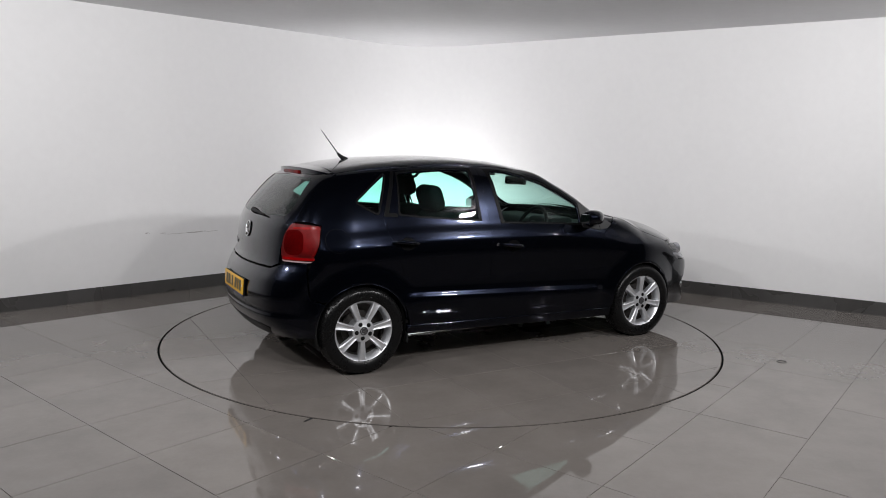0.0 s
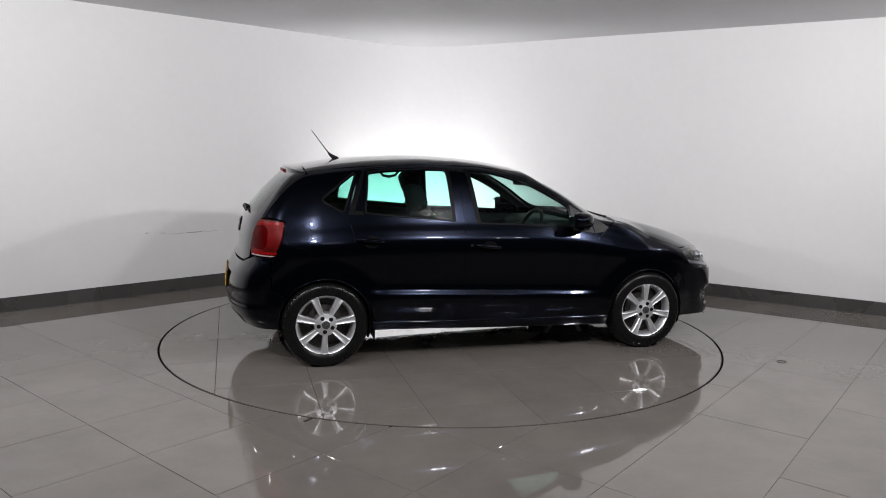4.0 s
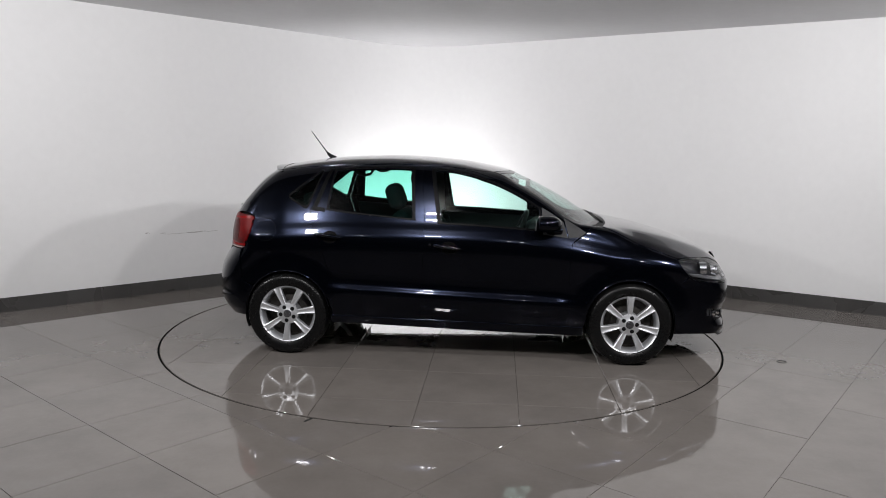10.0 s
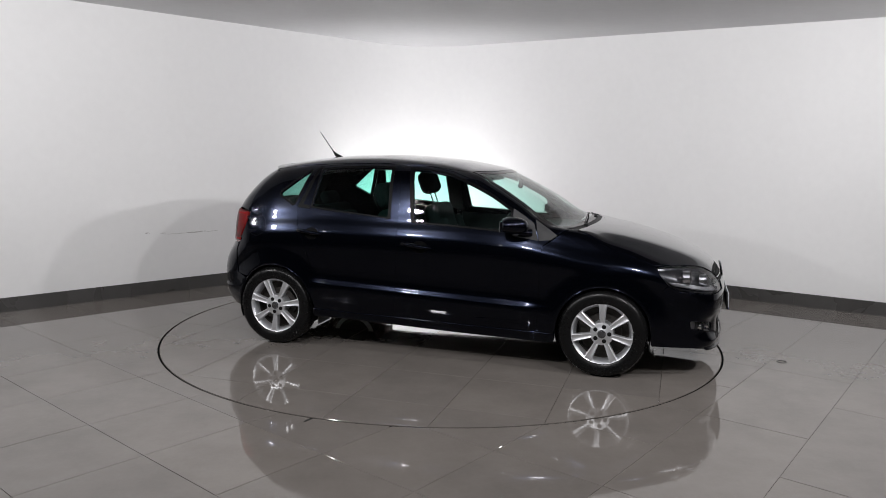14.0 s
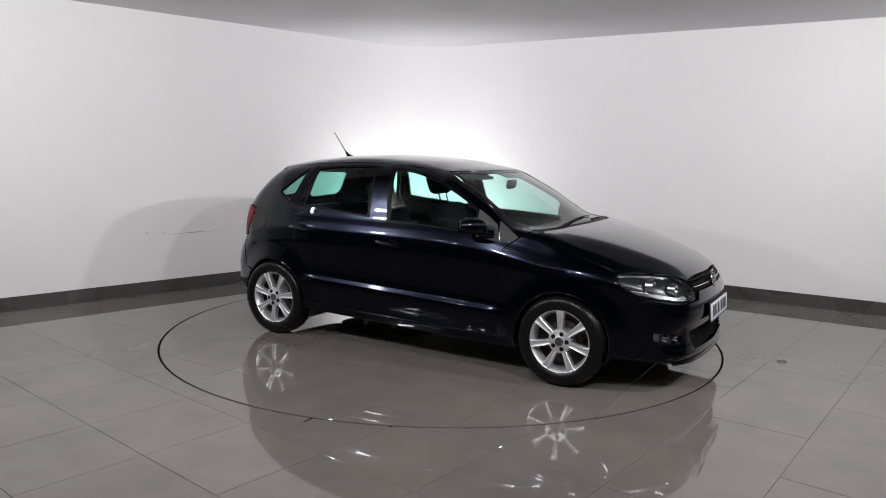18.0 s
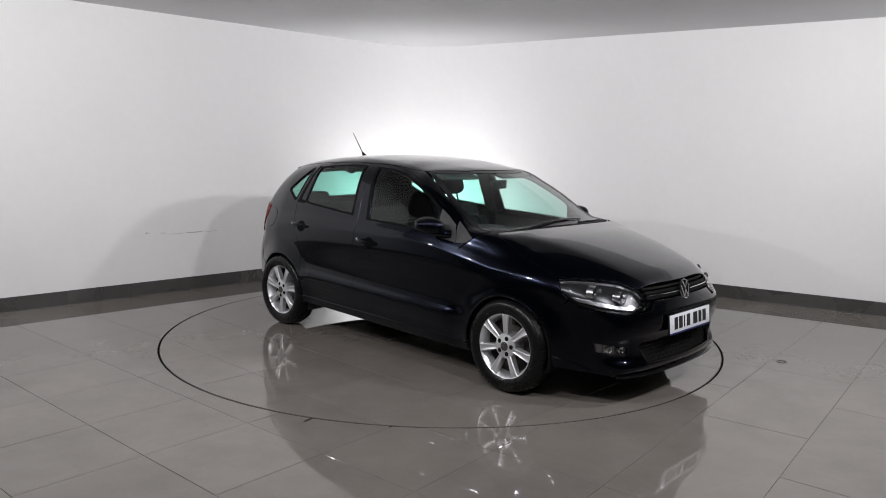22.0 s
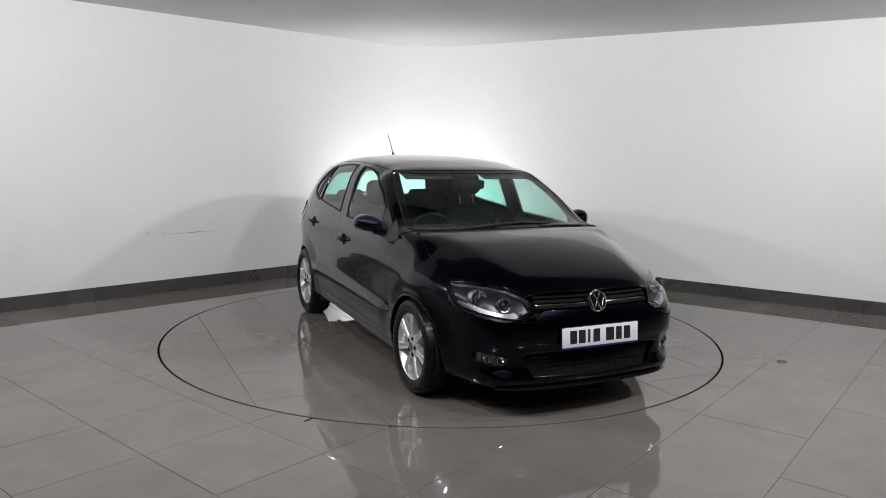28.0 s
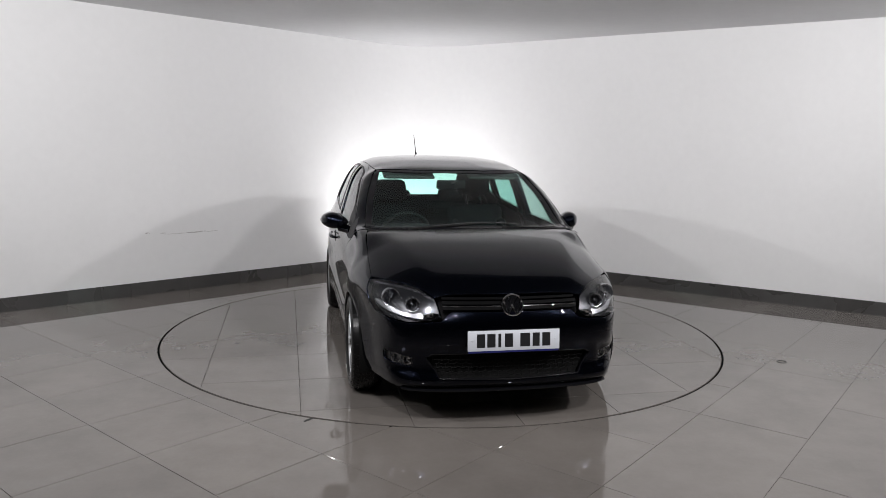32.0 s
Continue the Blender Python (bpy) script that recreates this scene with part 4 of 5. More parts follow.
# ---------- underside ----------
def build_underside():
    for ax in (AXLE, -AXLE):
        for s in (1, -1):
            bm = bmesh.new()
            n = 24
            rings = []
            for yy in (0.45, 0.60, 0.795):
                rings.append([bm.verts.new((ax + (ARCH_R + 0.004) * math.cos(math.pi * (i / n * 1.24 - 0.12)), s * yy, 0.30 + (ARCH_R + 0.004) * math.sin(math.pi * (i / n * 1.24 - 0.12)))) for i in range(n + 1)])
            for p, q in zip(rings, rings[1:]):
                for i in range(n):
                    bm.faces.new((p[i], p[i + 1], q[i + 1], q[i]))
            bm.faces.new(rings[0])
            part("wheel_arch_liner", bm, UNDER, CAR, "matt black wheel arch liner")
    part("underbody", box_bm(-0.90, 0.90, -0.71, 0.71, 0.222, 0.31, 0.03), UNDER, CAR, "black underbody")
    part("underbody", box_bm(0.88, 1.90, -0.44, 0.44, 0.20, 0.46, 0.04), UNDER, CAR, "black engine bay tray")
    part("underbody", box_bm(1.58, 1.84, -0.60, 0.60, 0.215, 0.52, 0.04), UNDER, CAR, "black bumper core")
    part("underbody", box_bm(-1.74, -0.88, -0.44, 0.44, 0.26, 0.60, 0.05), UNDER, CAR, "black boot floor")
    part("underbody", box_bm(-1.74, -1.58, -0.62, 0.62, 0.26, 0.66, 0.04), UNDER, CAR, "black bumper core")
    bm = tube_bm([(-1.1, -0.30, 0.27), (-1.4, -0.34, 0.245), (-1.70, -0.36, 0.24)], 0.03, 12)
    part("exhaust", bm, DARKMETAL, CAR, "dull steel exhaust")
    for s in (1, -1):
        part("mud_flap", box_bm(-0.893, -0.885, s * 0.68 - 0.10, s * 0.68 + 0.10, 0.17, 0.33, 0.003), RUBBER, CAR)


build_underside()


# ---------- car details ----------
def on_nose(y, z, lift=0.0):
    p = solve(np.array([[NOSE_X, y, z]], float), np.array([[1.0, 0.0, 0.0]]), 0.0, 1.3)
    n = normals(p)
    return Vector(p[0] + n[0] * lift), Vector(n[0])


def on_tail(y, z, lift=0.0):
    p = solve(np.array([[TAIL_X, y, z]], float), np.array([[-1.0, 0.0, 0.0]]), 0.0, 1.3)
    n = normals(p)
    return Vector(p[0] + n[0] * lift), Vector(n[0])


def on_side(x, z, lift=0.0):
    p = solve(np.array([[x, 0.25, z]], float), np.array([[0.0, 1.0, 0.0]]), 0.0, 0.9)
    n = normals(p)
    return Vector(p[0] + n[0] * lift), Vector(n[0])


def on_top(x, y, lift=0.0):
    p = cast_top(np.array([[x, y]], float))
    n = normals(p)
    return Vector(p[0] + n[0] * lift), Vector(n[0])


def facing(p, n, up=(0, 0, 1)):
    """A pose at p with its z along n and its y as near upright as can be."""
    z = Vector(n).normalized()
    x = Vector(up).cross(z).normalized()
    y = z.cross(x)
    return Matrix.Translation(p) @ Matrix((x, y, z)).transposed().to_4x4()


def cut_z(poly, z, above):
    """The part of a closed outline above or below a level."""
    out = []
    for a, b in zip(poly, list(poly[1:]) + [poly[0]]):
        ia, ib = (a[1] >= z) == above, (b[1] >= z) == above
        if ia:
            out.append(a)
        if ia != ib:
            k = (z - a[1]) / (b[1] - a[1])
            out.append((a[0] + (b[0] - a[0]) * k, z))
    return out


def flip_y(m):
    return Matrix.Diagonal((1, -1, 1, 1)) @ m


def emblem(parent, m, r):
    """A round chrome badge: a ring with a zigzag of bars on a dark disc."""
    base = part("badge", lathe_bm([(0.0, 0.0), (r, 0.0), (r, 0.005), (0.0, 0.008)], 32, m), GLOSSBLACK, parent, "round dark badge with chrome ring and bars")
    bm = tube_bm([(r * 0.95 * math.cos(k * math.pi / 18), r * 0.95 * math.sin(k * math.pi / 18), 0.008) for k in range(36)], r * 0.085, 8, True)
    bmesh.ops.transform(bm, matrix=m, verts=bm.verts)
    part("chrome_ring", bm, CHROME, base, "chrome ring")
    bm = bmesh.new()
    for a, b in (((-0.42, 0.80), (0.0, 0.10)), ((0.42, 0.80), (0.0, 0.10)), ((-0.80, 0.45), (-0.38, -0.80)), ((0.80, 0.45), (0.38, -0.80)), ((-0.38, -0.80), (0.0, -0.02)), ((0.38, -0.80), (0.0, -0.02))):
        tube_bm([(a[0] * r, a[1] * r, 0.010), (b[0] * r, b[1] * r, 0.011)], r * 0.085, 6, bm=bm)
    bmesh.ops.transform(bm, matrix=m, verts=bm.verts)
    part("chrome_bar", bm, CHROME, base, "chrome zigzag bars")


def number_plate(parent, m, mat, label):
    plate = part("number_plate", box_bm(-0.26, 0.26, -0.0555, 0.0555, 0.0, 0.006, 0.0025, 2, m), mat, parent, label)
    part("blue_strip", box_bm(-0.255, 0.255, -0.066, -0.0535, -0.003, 0.0045, 0.001, 1, m), PLATEB, plate, "dark blue strip along the plate")
    part("plate_holder", box_bm(-0.262, 0.262, -0.068, 0.058, -0.012, -0.001, 0.002, 1, m), BLACKTRIM, plate)
    xs = [-0.187, -0.129, -0.082, -0.030, 0.062, 0.125, 0.183]
    ws = [0.046, 0.046, 0.016, 0.046, 0.056, 0.040, 0.046]
    for x, w in zip(xs, ws):
        part("plate_bar", box_bm(x - w / 2, x + w / 2, -0.036, 0.038, 0.0055, 0.0068, 0.0004, 1, m), PLATEK, plate, smooth=False)
    for x in (-0.236, 0.236):
        part("plate_screw", lathe_bm([(0.0, 0.0095), (0.005, 0.009), (0.0065, 0.0055)], 12, m @ Matrix.Translation((x, 0.004, 0))), PLATEW, plate)
    return plate


def build_front():
    bumper = PANELS["bumper"]
    # grille between the lamps
    gh = [(nose_uy(y, z), z) for y, z in [(0.0, 0.738), (0.30, 0.732), (0.41, 0.715), (0.385, 0.60), (0.0, 0.60)]]
    grille = sheet("grille", gh + [(-u, z) for u, z in gh[-2:0:-1]], cast_nose, SLATS, CAR, "gloss black grille with a thin chrome strip", lift=-0.045, depth=-0.02, step=0.04, gap=0)
    for z0, z1, mat, lift, name, lab in ((0.652, 0.6645, SLATS, -0.004, "grille_slat", ""), (0.680, 0.694, SLATS, -0.004, "grille_slat", ""), (0.6685, 0.6705, CHROME, -0.002, "chrome_strip", "thin chrome strip"), (0.706, 0.716, SLATS, -0.008, "grille_slat", "")):
        h = [(nose_uy(y, z), z) for y, z in [(0.0, z1), (0.2, z1), (0.384, z1), (0.382, z0), (0.2, z0), (0.0, z0)]]
        sheet(name, h + [(-u, z) for u, z in h[-2:0:-1]], cast_nose, mat, grille, lab, lift=lift, depth=0.02 if mat is SLATS else 0.002, step=0.03, gap=0)
    p, n = on_nose(0.0, 0.672, 0.001)
    emblem(grille, facing(p, (1, 0, 0.22)), 0.061)
    # number plate
    p, n = on_nose(0.0, 0.490, 0.016)
    number_plate(bumper, facing(p, (1, 0, 0.08)), PLATEW, "white number plate with dark bars")
    # lower grille
    low = PANELS["lower"]
    mesh_back = sheet("lower_grille", inset(low, -0.004), cast_nose, UNDER, bumper, "black honeycomb lower grille", lift=-0.045, depth=-0.04, step=0.05, gap=0)
    rows = 6
    for r in range(rows):
        z = 0.275 + (0.400 - 0.275) * (r + 0.5) / rows
        w = 0.385 + 0.07 * (z - 0.27) / 0.13
        bm = bmesh.new()
        cells = 34
        pts = []
        for i in range(cells + 1):
            y = -w + 2 * w * i / cells
            q, _ = on_nose(y, z + 0.0035 * (1 if i % 2 else -1), -0.018)
            pts.append(q)
        tube_bm(pts, 0.0022, 5, bm=bm)
        for i in range(r % 2, cells, 2):
            q0 = pts[i]
            q1 = q0 + Vector((0, 0, 0.021))
            if r < rows - 1:
                tube_bm([q0, q1], 0.0022, 4, bm=bm)
        part("grille_mesh", bm, UNDER, bumper, smooth=False)
    ring = dense_line(low, 0.03)
    q = cast_nose(ring)
    q = q - normals(q) * 0.004
    part("grille_rim", tube_bm([tuple(v) for v in q], 0.0055, 6, True), GLOSSBLACK, bumper, "gloss black rim of the lower grille")
    # thin blade under the bumper
    bm = bmesh.new()
    rows = []
    for y in np.linspace(-0.60, 0.60, 33):
        reach = 0.034 * (1 - (abs(y) / 0.66) ** 6)
        a, b = on_nose(y, 0.205, -0.03)[0], on_nose(y, 0.205, 0.0)[0] + Vector((reach, 0.25 * reach * y, 0.0))
        rows.append([bm.verts.new(q + Vector((0, 0, dz))) for q, dz in ((a, 0.002), (b, -0.002), (b, -0.009), (a, -0.012))])
    for p, q in zip(rows, rows[1:]):
        for k in range(4):
            bm.faces.new((p[k], p[(k + 1) % 4], q[(k + 1) % 4], q[k]))
    bm.faces.new(rows[0])
    bm.faces.new(rows[-1])
    part("splitter", bm, GLOSSBLACK, bumper, "black blade under the bumper", sharp=50)
    # fog lamps
    for i in range(2):
        fog = PANELS["fog"]
        fb = sheet("fog_lamp", inset(fog, -0.003), cast_nose, SATINSILVER, bumper, "clear fog lamp in the bumper", lift=-0.03, depth=-0.025, step=0.02, flip=bool(i), gap=0)
        sheet("fog_lens", inset(fog, 0.003), cast_nose, LENS, bumper, lift=-0.006, depth=0.004, step=0.03, flip=bool(i), gap=0)
        for y, r in ((0.575, 0.026), (0.645, 0.024)):
            p, n = on_nose(y, 0.362, -0.03)
            m = facing(p + Vector((0.002, 0, 0)), (1, 0, 0))
            m = flip_y(m) if i else m
            part("fog_reflector", lathe_bm([(0.004, 0.0), (r * 0.7, 0.008), (r, 0.022), (r + 0.002, 0.022), (r + 0.002, 0.0)], 20, m), CHROME, bumper)
        for k in range(6):
            y = 0.55 + 0.028 * k
            p, n = on_nose(y, 0.362, -0.020)
            bm = box_bm(-0.002, 0.002, -0.030, 0.030, -0.004, 0.004, 0.001, 1, facing(p, n))
            if i:
                bmesh.ops.transform(bm, matrix=Matrix.Diagonal((1, -1, 1, 1)), verts=bm.verts)
            part("fog_rib", bm, LAMPBOWL, bumper)
    # headlamps
    for i in range(2):
        lamp = PANELS["lamp"]
        head = sheet("headlamp", inset(lamp, -0.004), cast_nose, BEZEL, CAR, "clear headlamp with dark bezel and chrome reflectors", lift=-0.046, depth=-0.040, step=0.03, flip=bool(i), gap=0)
        sheet("lens", inset(lamp, -0.006), cast_nose, LENS, head, "clear glossy lamp cover", lift=-0.0025, depth=0.012, step=0.03, flip=bool(i))
        swoosh = [(nose_u(1.665, 0.660), 0.660), (nose_u(1.70, 0.640), 0.640), (nose_uy(0.62, 0.622), 0.622), (nose_uy(0.52, 0.612), 0.612), (nose_uy(0.475, 0.612), 0.612), (nose_uy(0.505, 0.640), 0.640), (nose_uy(0.54, 0.632), 0.632), (nose_uy(0.60, 0.636), 0.636), (nose_uy(0.66, 0.650), 0.650)]
        sheet("reflector_strip", swoosh, cast_nose, SATINSILVER, head, "bright reflector strip along the bottom", lift=-0.026, depth=0.03, step=0.02, flip=bool(i), gap=0, edge=0.004)
        for y, z, r, nm in ((0.660, 0.707, 0.046, "main_reflector"), (0.548, 0.684, 0.036, "beam_reflector")):
            p, n = on_nose(y, z, -0.035)
            m = facing(p - Vector((0.024, 0, 0)), (1, 0, 0.05))
            m = flip_y(m) if i else m
            ref = part(nm, lathe_bm([(0.006, 0.0), (r * 0.5, 0.006), (r * 0.8, 0.018), (r, 0.044), (r + 0.004, 0.046), (r + 0.005, 0.0)], 32, m), REFLECTOR, head, "round chrome reflector")
            part("bulb", lathe_bm([(0.0, 0.036), (0.006, 0.034), (0.009, 0.026), (0.009, 0.0)], 14, m), REFLECTOR, head)
            bm = bmesh.new()
            for k in range(7):
                w = r * 0.92 * (k - 3) / 3.5
                tall = math.sqrt(max(0.0, (r * 0.93) ** 2 - w * w))
                box_bm(w - 0.0012, w + 0.0012, -tall, tall, 0.020, 0.030, 0.0, 1, m, bm)
            part("reflector_flute", bm, CHROME, head, "upright flutes in the reflector", smooth=False)
        p, n = on_nose(0.445, 0.622, -0.028)
        m = facing(p, (1, 0, 0))
        m = flip_y(m) if i else m
        part("indicator", lathe_bm([(0.0, 0.010), (0.007, 0.008), (0.009, 0.0), (0.022, 0.002), (0.030, 0.012), (0.032, 0.0)], 24, m @ Matrix.Diagonal((1.6, 0.62, 1, 1))), CHROME, head, "bright indicator bowl with its bulb")
    # cowl and wipers
    ch = [(1.112, 0.0), (1.102, 0.25), (1.070, 0.50), (1.030, 0.66), (0.985, 0.690), (0.93, 0.69), (0.98, 0.60), (1.025, 0.45), (1.052, 0.25), (1.062, 0.0)]
    sheet("cowl", ch + [(x, -y) for x, y in ch[-2:0:-1]], cast_top, BLACKTRIM, CAR, "black plastic cowl below the windscreen", lift=-0.008, depth=0.03, step=0.03, gap=0)
    for y0, y1, x1 in ((-0.42, 0.16, 0.985), (0.22, 0.60, 0.960)):
        a, _ = on_top(1.055, y0, -0.004)
        b, _ = on_top(1.035, (y0 + y1) / 2, 0.001)
        c, _ = on_top(x1 + 0.02, y1, 0.005)
        arm = part("wiper", tube_bm([a, a.lerp(b, 0.5) + Vector((0, 0, 0.003)), b, b.lerp(c, 0.5), c], [0.009, 0.006, 0.005, 0.004, 0.003], 8), UNDER, CAR, "black windscreen wiper")
        bl = [on_top(1.035 - 0.045 * k / 8, y0 + 0.10 + (y1 - y0 + 0.06) * k / 8, 0.003)[0] for k in range(9)]
        part("wiper_blade", tube_bm(bl, 0.004, 6), RUBBER, arm)
        part("pivot", lathe_bm([(0.0, 0.014), (0.012, 0.012), (0.015, 0.0), (0.015, -0.02)], 14, Matrix.Translation(a)), BLACKTRIM, arm)


def build_sides():
    for i in range(2):
        s = 1 if i == 0 else -1
        fl = Matrix.Diagonal((1, s, 1, 1))
        door, rdoor, uni = PANELS["front"][i], PANELS["rear"][i], PANELS["uni"][i]
        for owner, x0, x1, z0, z1 in ((door, -0.165, 0.020, 0.832, 0.812), (rdoor, -1.025, -0.835, 0.882, 0.868)):
            pts = []
            for k in range(9):
                t = k / 8
                p, n = on_side(x0 + (x1 - x0) * t, z0 + (z1 - z0) * t, 0.004 + 0.034 * math.sin(math.pi * min(1, 0.08 + t * 0.92)) ** 0.45)
                pts.append(p)
            bm = tube_bm(pts, [0.009, 0.013, 0.0145, 0.0145, 0.0145, 0.0145, 0.014, 0.012, 0.008], 12)
            bmesh.ops.transform(bm, matrix=fl, verts=bm.verts)
            part("door_handle", bm, PAINT, owner, "body-coloured door handle")
            xm, zm = (x0 + x1) / 2, (z0 + z1) / 2 - 0.006
            cup = [S(xm + 0.012 + 0.056 * math.cos(a), zm + 0.043 * math.sin(a)) for a in np.linspace(0, 2 * math.pi, 25)[:-1]]
            # Flat near-black patch: the shade of the handle's hollow, put into colour.
            sheet("handle_cup_shade", cup, cast_roll, SLATS, owner, "flat dark patch standing in for the shaded hollow behind the handle", lift=0.0012, depth=0.001, step=0.02, flip=bool(i), gap=0)
        # lock
        if i == 1:
            p, n = on_side(-0.195, 0.833, 0.001)
            part("lock", lathe_bm([(0.0, 0.004), (0.010, 0.003), (0.012, 0.0)], 16, flip_y(facing(p, n))), CHROME, door, "small chrome lock")
        # mirror sail and door mirror
        sail = Sp([(0.592, 1.108), (0.67, 1.062), (0.742, 1.012), (0.778, 0.902), (0.604, 0.926)])
        sheet("mirror_sail", sail, cast_roll, SAIL, door, "matt dark grey mirror base plate", lift=0.004, depth=0.006, step=0.03, flip=bool(i), gap=0)
        corner = Sp([(0.749, 1.036), (0.83, 0.988), (0.905, 0.940), (0.862, 0.910), (0.786, 0.902)])
        sheet("corner_plate", corner, cast_roll, SAIL, uni, "matt dark grey corner plate", lift=0.004, depth=0.006, step=0.03, flip=bool(i), gap=0)
        bm = bmesh.new()
        rings = []
        nu, nv = 22, 16
        for a in range(nv + 1):
            v = a / nv
            rad = math.sin(math.pi * v) ** 0.55 if 0 < v < 1 else 0.0
            yy = (0.748 + 0.162 * v) if i == 0 else (0.785 + 0.198 * v)
            row = []
            for b in range(nu):
                th = 2 * math.pi * b / nu
                cx, cz = math.cos(th), math.sin(th)
                ex = math.copysign(abs(cx) ** 0.75, cx) * (0.118 if cx > 0 else 0.060)
                ez = math.copysign(abs(cz) ** (0.8 if cz > 0 else 0.5), cz) * (0.070 if cz > 0 else 0.054)
                taper = 1.0 - 0.28 * (1 - v) ** 2
                row.append(bm.verts.new((0.625 + ex * rad - 0.035 * v, s * yy, 0.995 + ez * rad * taper + 0.012 * v)))
            rings.append(row)
        for p, q in zip(rings, rings[1:]):
            for b in range(nu):
                bm.faces.new((p[b], p[(b + 1) % nu], q[(b + 1) % nu], q[b]))
        bmesh.ops.remove_doubles(bm, verts=bm.verts, dist=1e-5)
        part("mirror_housing", bm, PAINT, door, "glossy black door mirror", sharp=60)
        part("mirror_glass", box_bm(0.5435, 0.5475, s * (0.895 if i else 0.840) - 0.054, s * (0.895 if i else 0.840) + 0.054, 0.962, 1.036, 0.002, 1), MIRROR, door, "mirror glass of the door mirror")
        bm = tube_bm([(0.725, s * 0.775, 0.950), (0.680, s * 0.80, 0.952), (0.640, s * 0.85, 0.958)], [0.032, 0.030, 0.026], 12)
        part("mirror_arm", bm, PAINT, door)
        # inner linings
        for owner, pts in ((door, [(0.76, 0.93), (-0.20, 0.965), (-0.22, 0.32), (0.76, 0.32)]), (rdoor, [(-0.29, 0.985), (-1.0, 1.035), (-0.93, 0.66), (-0.86, 0.32), (-0.29, 0.32)])):
            sheet("door_lining", Sp(pts), cast_roll, DASH, owner, "dark inner door lining", lift=-0.055, depth=0.004, step=0.06, flip=bool(i), gap=0)
        pil = Sp([(-0.20, 0.97), (-0.215, 1.36), (-0.335, 1.36), (-0.31, 0.99)])
        sheet("pillar_lining", pil, cast_roll, LINING, uni, "light grey pillar lining", lift=-0.035, depth=0.004, step=0.05, flip=bool(i), gap=0)
        apil = [Tp(0.86, 0.675), Tp(0.60, 0.632), Tp(0.24, 0.535)] + Sp([(0.15, 1.33), (0.55, 1.13), (0.76, 0.99)])
        sheet("pillar_lining", apil, cast_roll, LINING, uni, "light grey pillar lining", lift=-0.03, depth=0.004, step=0.05, flip=bool(i), gap=0)
        # seam of the roof channel
        seam = [on_top(x, y, -0.004)[0] for x, y in ((0.232, 0.5545), (0.05, 0.5735), (-0.3, 0.5815), (-0.8, 0.5735), (-1.2, 0.5465), (-1.33, 0.532))]
        bm = tube_bm(seam, 0.004, 6)
        bmesh.ops.transform(bm, matrix=fl, verts=bm.verts)
        part("roof_seam", bm, BLACKTRIM, CAR, "black seam along the roof")
        # lip of the wheel arches
        for ax, nm in ((AXLE, "arch_lip"), (-AXLE, "arch_lip")):
            pts = [on_side(x, z, -0.004)[0] for x, z in arch_points(ax, 0 if ax > 0 else 12, 178 if ax > 0 else 176, 22, ARCH_R + 0.001)]
            bm = tube_bm(pts, 0.005, 6)
            bmesh.ops.transform(bm, matrix=fl, verts=bm.verts)
            part(nm, bm, PAINT, CAR)
    # fuel flap on the right rear quarter
    flap = [S(-1.402 + 0.080 * math.cos(a), 0.905 + 0.076 * math.sin(a)) for a in np.linspace(0, 2 * math.pi, 37)[:-1]]
    uni = PANELS["uni"][1]
    sheet("fuel_flap", flap, cast_roll, PAINT, uni, "round black fuel flap", lift=0.0022, depth=0.002, step=0.03, flip=True, gap=0)
    pts = cast_roll(np.array(flap)) * [1, -1, 1]
    part("fuel_flap_gap", tube_bm([tuple(v) for v in pts], 0.0022, 5, True), UNDER, uni)


